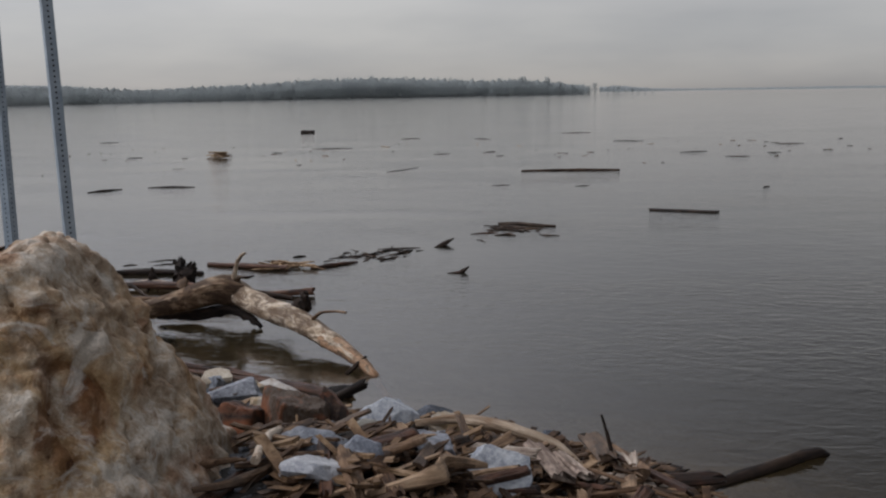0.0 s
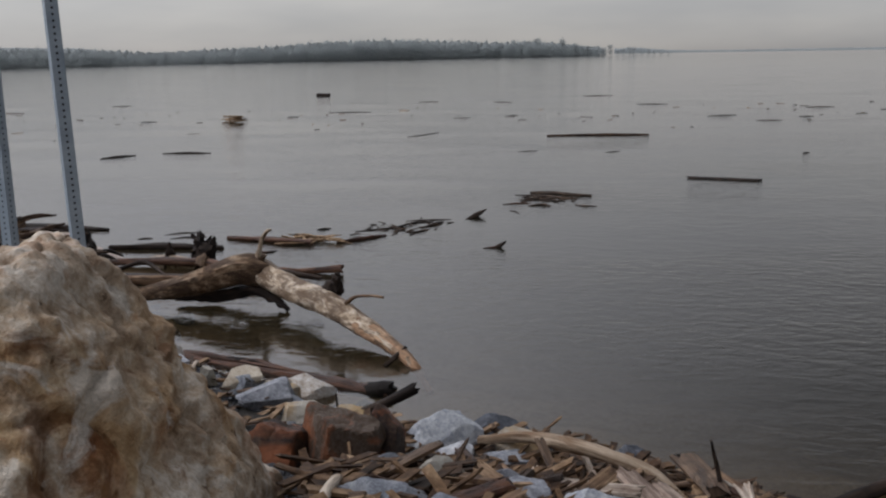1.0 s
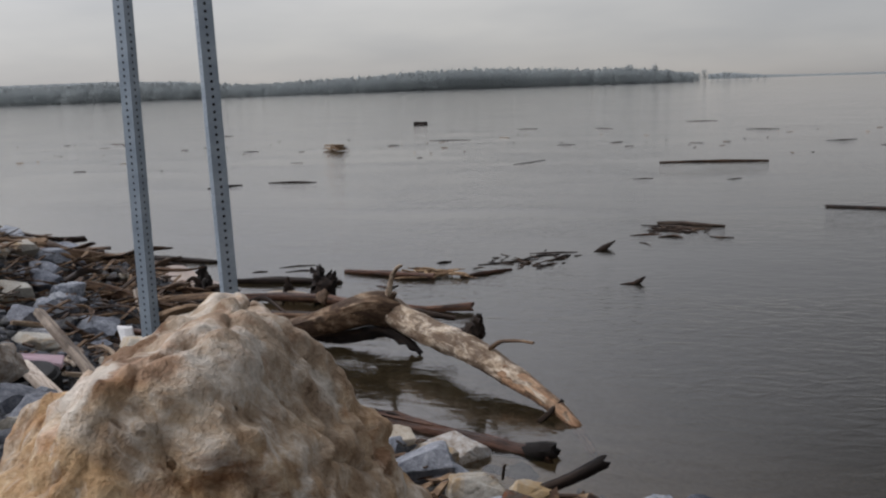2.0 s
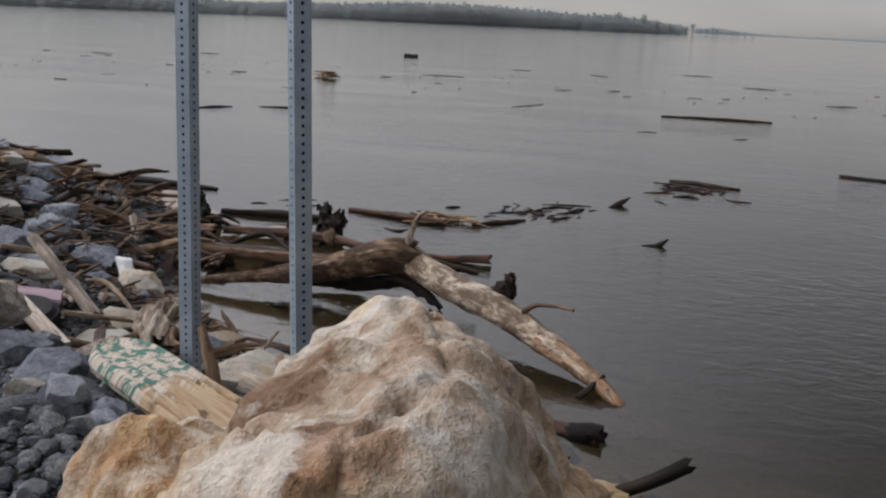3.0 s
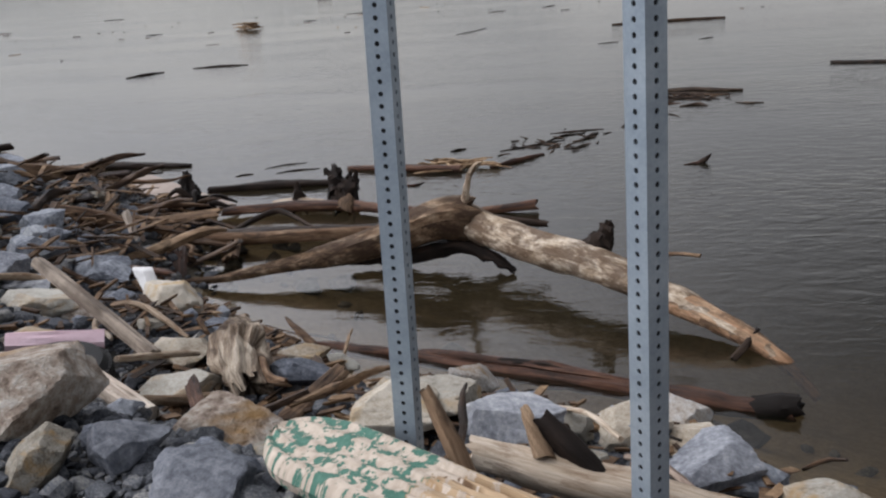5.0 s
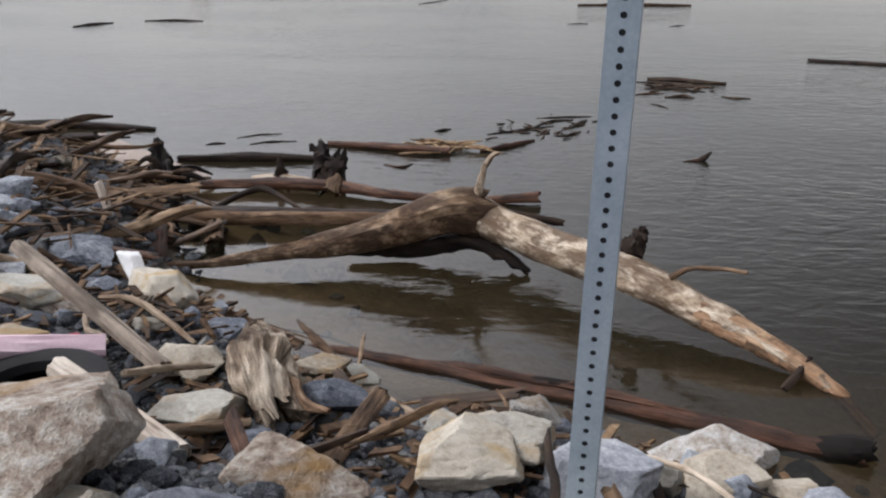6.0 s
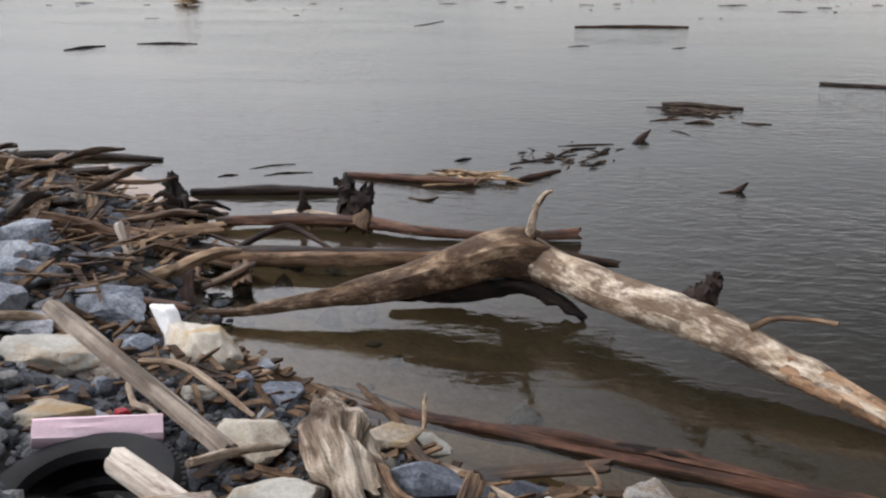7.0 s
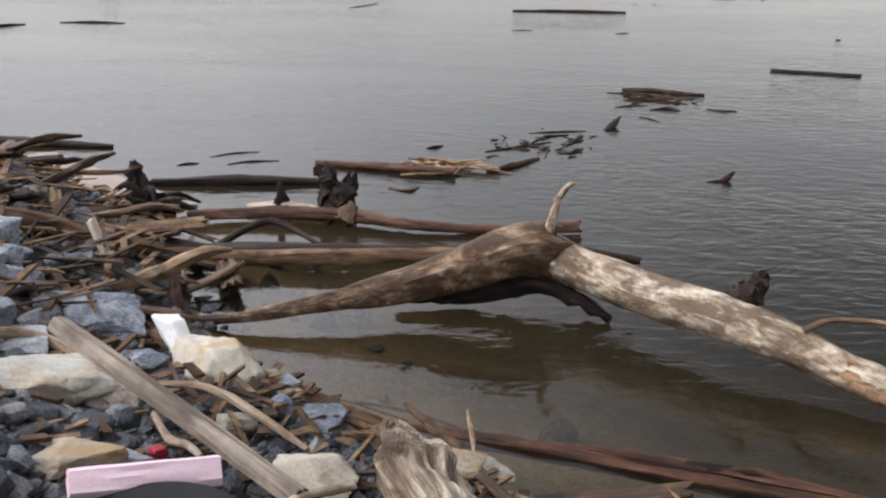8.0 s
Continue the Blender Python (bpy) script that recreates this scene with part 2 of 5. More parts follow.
STUMPWOOD = timber("rotten_stump_wood", [(0.15, (0.05, 0.033, 0.022)), (0.36, (0.23, 0.17, 0.12)), (0.55, (0.47, 0.40, 0.315)), (0.8, (0.66, 0.59, 0.50))], 3.4, 44, 0.40, (0.045, 0.028, 0.018), relief=0.016)
WETWOOD = timber("dark_waterlogged_wood", [(0.2, (0.009, 0.006, 0.004)), (0.45, (0.026, 0.015, 0.010)), (0.65, (0.056, 0.035, 0.022)), (0.88, (0.112, 0.077, 0.051))], 5.0, 30, 0.3, (0.02, 0.014, 0.01), rough=0.5, relief=0.01)
BLACKWOOD = timber("blackened_wood", [(0.25, (0.006, 0.004, 0.003)), (0.5, (0.015, 0.010, 0.008)), (0.75, (0.039, 0.025, 0.017))], 2.0, 12.0, rough=0.8, relief=0.01)
PALEWOOD = timber("raw_split_wood", [(0.2, (0.186, 0.128, 0.083)), (0.42, (0.391, 0.304, 0.220)), (0.62, (0.539, 0.449, 0.353)), (0.85, (0.670, 0.590, 0.490))], 2.4, 44, 0.20, (0.17, 0.095, 0.05), relief=0.008)
SQUARED = timber("sawn_grey_timber", [(0.2, (0.158, 0.126, 0.100)), (0.45, (0.335, 0.279, 0.226)), (0.65, (0.428, 0.369, 0.304)), (0.85, (0.521, 0.459, 0.383))], 1.6, 30.0, 0.08, (0.12, 0.08, 0.06), relief=0.006)
PINKWOOD = timber("pinkish_bleached_wood", [(0.2, (0.145, 0.099, 0.076)), (0.40, (0.348, 0.272, 0.220)), (0.6, (0.513, 0.432, 0.359)), (0.82, (0.639, 0.572, 0.493))], 2.4, 44, 0.12, (0.11, 0.07, 0.05), relief=0.012)
TANWOOD = timber("tan_driftwood", [(0.2, (0.044, 0.023, 0.014)), (0.42, (0.124, 0.071, 0.040)), (0.62, (0.225, 0.142, 0.087)), (0.85, (0.337, 0.238, 0.157))], 2.6, 42, 0.25, (0.05, 0.03, 0.02), relief=0.01)
DAMPWOOD = timber("damp_brown_driftwood", [(0.2, (0.074, 0.038, 0.019)), (0.42, (0.200, 0.109, 0.058)), (0.62, (0.336, 0.199, 0.115)), (0.85, (0.483, 0.332, 0.212))], 2.6, 36, 0.45, (0.06, 0.034, 0.02), rough=0.6, relief=0.012)
LITTER = timber("wood_litter", [(0.2, (0.015, 0.009, 0.005)), (0.45, (0.058, 0.031, 0.016)), (0.66, (0.163, 0.099, 0.053)), (0.9, (0.327, 0.225, 0.137))], 9.0, 9.0, island=True)
WETLITTER = timber("wet_bark_litter", [(0.2, (0.014, 0.009, 0.007)), (0.5, (0.05, 0.03, 0.019)), (0.8, (0.13, 0.082, 0.05))], 9.0, 9.0, island=True, rough=0.55)


def make_plain(name, a, b2, scale, rough, relief=0.002, metal=0.0):
    m, nt, b = start(name, rough, metal)
    tc = nt.nodes.new("ShaderNodeTexCoord")
    f = noise_tex(nt, tc.outputs["Object"], scale, 5, 0.65)
    g = noise_tex(nt, tc.outputs["Object"], scale * 12, 4, 0.6)
    nt.links.new(ramp(nt, math_node(nt, "ADD", math_node(nt, "MULTIPLY", f, 0.7), math_node(nt, "MULTIPLY", g, 0.3)), [(0.35, a), (0.65, b2)]), b.inputs["Base Color"])
    bump(nt, b, g, 0.6, relief)
    return m


STEEL = make_plain("galvanised_steel", (0.235, 0.29, 0.345), (0.37, 0.43, 0.485), 9.0, 0.5, 0.0006, 0.35)
# Near-black colour that stands in for shade inside the hollow posts.
TUBE_SHADE = make_plain("tube_shade_black", (0.012, 0.013, 0.015), (0.03, 0.03, 0.033), 9.0, 0.8)
PINK = make_plain("pink_foam", (0.66, 0.46, 0.52), (0.78, 0.60, 0.66), 7.0, 0.8, 0.003)
WHITE_FOAM = make_plain("white_foam", (0.62, 0.62, 0.62), (0.80, 0.80, 0.80), 6.0, 0.75, 0.004)
RUBBER = make_plain("black_rubber", (0.006, 0.006, 0.007), (0.016, 0.016, 0.016), 8.0, 0.75, 0.002)
RED = make_plain("red_plastic", (0.25, 0.012, 0.02), (0.36, 0.03, 0.04), 12.0, 0.4)
SHEET = make_plain("waterlogged_plywood", (0.26, 0.20, 0.165), (0.38, 0.31, 0.26), 2.2, 0.6, 0.004)
REED = timber("tan_reeds", [(0.2, (0.07, 0.042, 0.022)), (0.45, (0.24, 0.15, 0.085)), (0.7, (0.44, 0.32, 0.20))], 9.0, 9.0, island=True)
# Distance haze is put into these pale grey-blue leaf base colours.
LEAF = make_plain("hazed_foliage", (0.35, 0.385, 0.39), (0.42, 0.455, 0.455), 0.05, 0.9)
FARLEAF = make_plain("hazed_far_foliage", (0.20, 0.225, 0.23), (0.23, 0.255, 0.26), 0.02, 0.9)
nt = LEAF.node_tree
pr = nt.nodes["Principled BSDF"]
tr = nt.nodes.new("ShaderNodeBsdfTranslucent")
nt.links.new(pr.inputs["Base Color"].links[0].from_socket, tr.inputs["Color"])
mx = nt.nodes.new("ShaderNodeMixShader")
mx.inputs[0].default_value = 0.5
nt.links.new(pr.outputs[0], mx.inputs[1])
nt.links.new(tr.outputs[0], mx.inputs[2])
nt.links.new(mx.outputs[0], nt.nodes["Material Output"].inputs["Surface"])
BARK = make_plain("far_bark", (0.08, 0.075, 0.065), (0.12, 0.11, 0.10), 0.4, 0.9)

PAINTED, nt, b = start("peeling_green_paint", 0.7)
tc = nt.nodes.new("ShaderNodeTexCoord")
sep = nt.nodes.new("ShaderNodeSeparateXYZ")
nt.links.new(tc.outputs["UV"], sep.inputs[0])
flakes = noise_tex(nt, tc.outputs["UV"], 21.0, 7, 0.66, 0.2)
edge = math_node(nt, "SUBTRACT", flakes, math_node(nt, "MULTIPLY", math_node(nt, "MAXIMUM", math_node(nt, "SUBTRACT", sep.outputs[1], 0.47), 0.0), 1.6))
mask = ramp(nt, edge, [(0.508, (0, 0, 0)), (0.520, (1, 1, 1))])
bw = nt.nodes.new("ShaderNodeRGBToBW")
nt.links.new(mask, bw.inputs[0])
mp = node(nt, "ShaderNodeMapping")
mp.inputs["Scale"].default_value = (26.0, 2.4, 26.0)
nt.links.new(tc.outputs["UV"], mp.inputs["Vector"])
gr = noise_tex(nt, mp.outputs["Vector"], 1.0, 6, 0.65, 0.4)
rawc = ramp(nt, gr, [(0.30, (0.13, 0.07, 0.035)), (0.37, (0.30, 0.215, 0.14)), (0.46, (0.40, 0.315, 0.225)), (0.56, (0.48, 0.395, 0.30)), (0.75, (0.58, 0.50, 0.405))])
primer = ramp(nt, noise_tex(nt, tc.outputs["UV"], 40.0, 4, 0.6), [(0.35, (0.40, 0.33, 0.265)), (0.6, (0.54, 0.465, 0.385))])
bare = ramp(nt, math_node(nt, "MULTIPLY", math_node(nt, "ADD", sep.outputs[1], math_node(nt, "MULTIPLY", flakes, 1.1)), 0.5), [(0.535, (0, 0, 0)), (0.55, (1, 1, 1))])
bb = nt.nodes.new("ShaderNodeRGBToBW")
nt.links.new(bare, bb.inputs[0])
mp3 = node(nt, "ShaderNodeMapping")
mp3.inputs["Scale"].default_value = (11.0, 2.2, 11.0)
nt.links.new(tc.outputs["UV"], mp3.inputs["Vector"])
gouge = ramp(nt, noise_tex(nt, mp3.outputs["Vector"], 1.3, 4, 0.6, 0.5), [(0.38, (0.22, 0.15, 0.10)), (0.45, (1, 1, 1))])
rawc = mixed(nt, "MULTIPLY", 0.9, rawc, gouge)
rawc = mixed(nt, "MULTIPLY", 1.0, rawc, (0.86, 0.75, 0.61))
woodc = mixed(nt, "MIX", bb.outputs[0], primer, rawc)
nt.links.new(mixed(nt, "MIX", bw.outputs[0], woodc, ramp(nt, noise_tex(nt, tc.outputs["UV"], 60.0, 3, 0.6), [(0.35, (0.05, 0.14, 0.105)), (0.65, (0.08, 0.19, 0.145))])), b.inputs["Base Color"])
bump(nt, b, math_node(nt, "ADD", math_node(nt, "MULTIPLY", bw.outputs[0], 0.3), gr), 0.7, 0.006)

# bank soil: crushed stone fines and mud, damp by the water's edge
SOIL, nt, b = start("bank_soil", 0.9)
tc = nt.nodes.new("ShaderNodeTexCoord")
v = tc.outputs["Object"]
f1, f2, f3 = noise_tex(nt, v, 1.1, 5, 0.6), noise_tex(nt, v, 16.0, 6, 0.7), noise_tex(nt, v, 70.0, 4, 0.7)
hh = math_node(nt, "ADD", math_node(nt, "MULTIPLY", f1, 0.4), math_node(nt, "MULTIPLY", f2, 0.6))
c0 = ramp(nt, hh, [(0.3, (0.014, 0.013, 0.012)), (0.48, (0.034, 0.032, 0.030)), (0.6, (0.065, 0.060, 0.054)), (0.75, (0.12, 0.108, 0.09))])
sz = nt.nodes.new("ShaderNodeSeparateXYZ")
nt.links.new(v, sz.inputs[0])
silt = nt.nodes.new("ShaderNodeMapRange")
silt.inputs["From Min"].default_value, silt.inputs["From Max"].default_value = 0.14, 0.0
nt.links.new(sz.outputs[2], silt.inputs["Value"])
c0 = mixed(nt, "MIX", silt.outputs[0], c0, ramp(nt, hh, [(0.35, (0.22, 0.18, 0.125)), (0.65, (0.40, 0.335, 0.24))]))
nt.links.new(mixed(nt, "MULTIPLY", 0.6, c0, ramp(nt, f3, [(0.3, (0.45, 0.45, 0.45)), (0.7, (1.3, 1.3, 1.28))])), b.inputs["Base Color"])
bump(nt, b, math_node(nt, "ADD", f2, math_node(nt, "MULTIPLY", f3, 0.5)), 1.0, 0.03)

# river water: murky body seen through a rippled glossy surface
WATER = bpy.data.materials.new("murky_river_water")
WATER.use_nodes = True
nt = WATER.node_tree
nt.nodes.clear()
tc = nt.nodes.new("ShaderNodeTexCoord")


def ripples(scale, squash, detail):
    mpn = node(nt, "ShaderNodeMapping")
    mpn.inputs["Scale"].default_value = (1.0, squash, 1.0)
    mpn.inputs["Rotation"].default_value = (0, 0, radians(12))
    nt.links.new(tc.outputs["Object"], mpn.inputs["Vector"])
    return noise_tex(nt, mpn.outputs["Vector"], scale, detail, 0.55, 0.6)


calm = ramp(nt, ripples(0.14, 2.6, 5), [(0.36, (0.35, 0.35, 0.35)), (0.64, (1, 1, 1))])
cb = nt.nodes.new("ShaderNodeRGBToBW")
nt.links.new(calm, cb.inputs[0])
at = nt.nodes.new("ShaderNodeAttribute")
at.attribute_name = "murk"
shelter = nt.nodes.new("ShaderNodeMapRange")
for key, value in (("From Min", 0.25), ("From Max", 0.75), ("To Min", 0.4), ("To Max", 1.0)):
    shelter.inputs[key].default_value = value
nt.links.new(at.outputs["Fac"], shelter.inputs["Value"])
chop = math_node(nt, "MULTIPLY", math_node(nt, "MULTIPLY", ripples(4.6, 1.8, 3), 0.52), cb.outputs[0])
waves = math_node(nt, "ADD", math_node(nt, "MULTIPLY", ripples(0.55, 1.3, 2), 0.28), math_node(nt, "MULTIPLY", chop, shelter.outputs[0]))
bp = node(nt, "ShaderNodeBump", Strength=1.0, Distance=0.03)
nt.links.new(waves, bp.inputs["Height"])
body = node(nt, "ShaderNodeBsdfDiffuse")
body.inputs["Color"].default_value = (0.014, 0.014, 0.010, 1)
clear = node(nt, "ShaderNodeBsdfTransparent")
clear.inputs["Color"].default_value = (0.80, 0.73, 0.60, 1)
m1 = nt.nodes.new("ShaderNodeMixShader")
nt.links.new(at.outputs["Fac"], m1.inputs[0])
nt.links.new(clear.outputs[0], m1.inputs[1])
nt.links.new(body.outputs[0], m1.inputs[2])
gl = node(nt, "ShaderNodeBsdfGlossy", Roughness=0.06)
gl.inputs["Color"].default_value = (1.0, 0.985, 0.975, 1)
nt.links.new(bp.outputs["Normal"], gl.inputs["Normal"])
fr = node(nt, "ShaderNodeFresnel", IOR=1.34)
nt.links.new(bp.outputs["Normal"], fr.inputs["Normal"])
m2 = nt.nodes.new("ShaderNodeMixShader")
nt.links.new(fr.outputs[0], m2.inputs[0])
nt.links.new(m1.outputs[0], m2.inputs[1])
nt.links.new(gl.outputs[0], m2.inputs[2])
out = nt.nodes.new("ShaderNodeOutputMaterial")
nt.links.new(m2.outputs[0], out.inputs["Surface"])


# ---- plan of the bank ----
SHORE = np.array([(-40, 40), (-14, 22.2), (-9.52, 18.87), (-7.49, 17.92), (-5.65, 16.65), (-5.03, 15.65), (-4.85, 14.66), (-4.29, 14.03), (-3.59, 13.35), (-2.90, 12.72), (-2.32, 12.45),
                  (-1.46, 12.13), (-0.71, 11.68), (0.30, 11.45), (1.00, 11.15), (1.65, 10.6), (2.0, 9.8), (2.6, 8.4), (5, 3.5), (9, -2), (20, -16), (200, -200)], float)


LEVEL = 0.05


def inland(x, y):
    """Metres from the waterline, positive on land."""
    x, y = np.asarray(x, float), np.asarray(y, float)
    best, side = np.full(x.shape, 1e9), np.ones(x.shape)
    for (ax, ay), (bx, by) in zip(SHORE, SHORE[1:]):
        dx, dy = bx - ax, by - ay
        u = np.clip(((x - ax) * dx + (y - ay) * dy) / (dx * dx + dy * dy), 0, 1)
        r = np.hypot(x - ax - u * dx, y - ay - u * dy)
        s = np.where(dx * (y - ay) - dy * (x - ax) < 0, 1.0, -1.0)
        near = r < best
        best, side = np.where(near, r, best), np.where(near, s, side)
    return best * side


def ground(x, y):
    return np.interp(inland(x, y), [-9, -3, -0.4, 0, 0.3, 0.7, 1.0, 1.3, 1.6, 2.0, 2.6, 3.4, 4.5, 6, 40], [-2.2, -0.9, -0.15, 0.03, 0.25, 0.40, 0.48, 0.54, 0.72, 0.95, 1.02, 1.06, 1.10, 1.15, 1.5])


def lumps(X, Y):
    """Unevenness of the bank, with a hollow where the tyre lies."""
    r = np.random.RandomState(5)
    z = -0.24 * np.exp(-((X + 4.26) ** 2 + (Y - 11.80) ** 2) / 0.28) - 0.28 * np.exp(-((X + 0.65) ** 2 + (Y - 9.75) ** 2) / 0.45)
    for k in range(14):
        a, f, p = r.uniform(0, 6.28), r.uniform(2, 11), r.uniform(0, 6.28)
        z += np.sin((X * np.cos(a) + Y * np.sin(a)) * f + p) * 0.06 / f
    return z


def surface(x, y):
    return ground(x, y) + lumps(np.asarray(x, float), np.asarray(y, float))


def gz(x, y):
    return float(surface(np.array([x]), np.array([y]))[0])


def steps(lo, hi, fine, far_lo, far_hi, growth=1.35):
    a = list(np.arange(lo, hi, fine))
    s, p = fine, hi
    while p < far_hi:
        a.append(p)
        s *= growth
        p += s
    a.append(far_hi)
    s, p, low = fine * growth, lo - fine * growth, []
    while p > far_lo:
        low.append(p)
        s *= growth
        p -= s
    return np.array([far_lo] + low[::-1] + a)


def sheet_mesh(name, xs, ys, zfun):
    X, Y = np.meshgrid(xs, ys)
    Z = zfun(X, Y)
    n, m = len(xs), len(ys)
    verts = np.stack([X.ravel(), Y.ravel(), Z.ravel()], 1)
    i = np.arange((m - 1) * n).reshape(m - 1, n)[:, :-1].ravel()
    me = bpy.data.meshes.new(name)
    me.from_pydata(verts.tolist(), [], np.stack([i, i + 1, i + n + 1, i + n], 1).tolist())
    me.polygons.foreach_set("use_smooth", [True] * len(me.polygons))
    return me


soil = sheet_mesh("ground", steps(-9, 4, 0.09, -600, 400), steps(2, 18, 0.09, -400, 300), surface)
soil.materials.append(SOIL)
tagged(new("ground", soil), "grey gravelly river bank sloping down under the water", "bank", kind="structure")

wx, wy = steps(-12, 8, 0.2, -5200, 5200, 1.3), steps(4, 24, 0.2, -400, 5400, 1.3)
wmesh = sheet_mesh("water", wx, wy, lambda X, Y: X * 0 + LEVEL)
WX, WY = np.meshgrid(wx, wy)
murk = 1 - np.exp(np.minimum(ground(WX, WY) - LEVEL, 0) * 1.3)
att = wmesh.attributes.new("murk", "FLOAT", "POINT")
att.data.foreach_set("value", np.clip(murk, 0.12, 1).ravel().astype(np.float32))
wmesh.materials.append(WATER)
tagged(new("water", wmesh), "wide calm murky grey-brown flooded river with small ripples", "river", kind="structure")


# ---- builders ----
def finish(name, bm, material, sharp=None):
    me = bpy.data.meshes.new(name)
    bmesh.ops.recalc_face_normals(bm, faces=bm.faces)
    bm.to_mesh(me)
    bm.free()
    me.materials.append(material)
    me.polygons.foreach_set("use_smooth", [True] * len(me.polygons))
    if sharp:
        me.set_sharp_from_angle(angle=radians(sharp))
    return me


def part(name, bm, material, parent, label="", sharp=40):
    ob = new(name, finish(name, bm, material, sharp))
    ob.parent = parent
    if label:
        tagged(ob, label)
    return ob


def thing(name, bm, material, label, category, group="", sharp=40, kind=""):
    return tagged(new(name, finish(name, bm, material, sharp)), label, category, group, kind)


def curve_points(pts, per=6):
    """Smooth line through the points."""
    p = [Vector(q) for q in pts]
    p = [p[0] * 2 - p[1]] + p + [p[-1] * 2 - p[-2]]
    line = []
    for i in range(1, len(p) - 2):
        for k in range(per):
            t = k / per
            line.append(0.5 * ((2 * p[i]) + (p[i + 1] - p[i - 1]) * t + (2 * p[i - 1] - 5 * p[i] + 4 * p[i + 1] - p[i + 2]) * t * t + (3 * p[i] - p[i - 1] - 3 * p[i + 1] + p[i + 2]) * t ** 3))
    line.append(p[-2])
    return line


def limb(bm, pts, radii, sides=12, per=6, rough=0.12, seed=0, ragged=0.4, jag=0.0):
    """A tapering, knobbly tube with broken ends; texture axes: round and along, in metres."""
    rnd = random.Random(seed)
    uv = bm.loops.layers.uv.verify()
    line = curve_points(pts, per)
    n = len(line)
    rs = np.interp(np.linspace(0, 1, n), np.linspace(0, 1, len(radii)), radii)
    rings, run, upv = [], [0.0], Vector((0.13, 0.21, 1))
    for i, c in enumerate(line):
        d = (line[min(i + 1, n - 1)] - line[max(i - 1, 0)]).normalized()
        a = d.cross(upv)
        a = a.normalized() if a.length > 1e-4 else d.orthogonal().normalized()
        w = a.cross(d)
        if i:
            run.append(run[-1] + (c - line[i - 1]).length)
        ring = []
        for k in range(sides):
            th = 2 * math.pi * k / sides
            q = Vector((math.cos(th) * 1.3, math.sin(th) * 1.3, run[-1] / max(rs[i] * 6, 0.05) + seed * 7.3))
            r = rs[i] * (1 + rough * 2.2 * noise.noise(q) + rough * noise.noise(q * 3.1))
            r *= 1 + jag * rnd.uniform(-1, 1) + jag * 1.6 * noise.noise(q * 2.3 + Vector((5, 5, 5)))
            back = rs[i] * jag * rnd.uniform(-1, 1)
            if i in (0, n - 1):
                back += rs[i] * ragged * rnd.uniform(-1, 1)
            ring.append(bm.verts.new(c + (a * math.cos(th) + w * math.sin(th)) * r + d * back))
        rings.append(ring)
    for i in range(n - 1):
        for k in range(sides):
            k2 = (k + 1) % sides
            f = bm.faces.new((rings[i][k], rings[i][k2], rings[i + 1][k2], rings[i + 1][k]))
            s = 2 * math.pi * max(rs[i], 0.01) / sides
            for lp, (cu, cv) in zip(f.loops, ((k, i), (k + 1, i), (k + 1, i + 1), (k, i + 1))):
                lp[uv].uv = (cu * s, run[cv])
    for ring, c, sgn in ((rings[0], line[0] + (line[1] - line[0]).normalized() * rs[0] * ragged * 0.5, 0), (rings[-1], line[-1] - (line[-1] - line[-2]).normalized() * rs[-1] * ragged * 0.5, 1)):
        mid = bm.verts.new(c)
        for k in range(sides):
            pair = (ring[k], ring[(k + 1) % sides])
            f = bm.faces.new((*pair, mid) if sgn else (*pair[::-1], mid))
            for lp in f.loops:
                lp[uv].uv = (lp.vert.co.x * 0.7, lp.vert.co.y * 0.7)


def log(name, pts, radii, material, label, category="log", group="", seed=0, sides=12, per=6, rough=0.12, ragged=0.5, jag=0.0):
    bm = bmesh.new()
    limb(bm, pts, radii, sides, per, rough, seed, ragged, jag)
    return thing(name, bm, material, label, category, group, 55)


def branch(name, pts, radii, material, parent, label="", seed=0, sides=9, rough=0.15, jag=0.0):
    bm = bmesh.new()
    limb(bm, pts, radii, sides, 7 if jag else 5, rough, seed, 1.2 if jag else 0.6, jag)
    return part(name, bm, material, parent, label, 55)


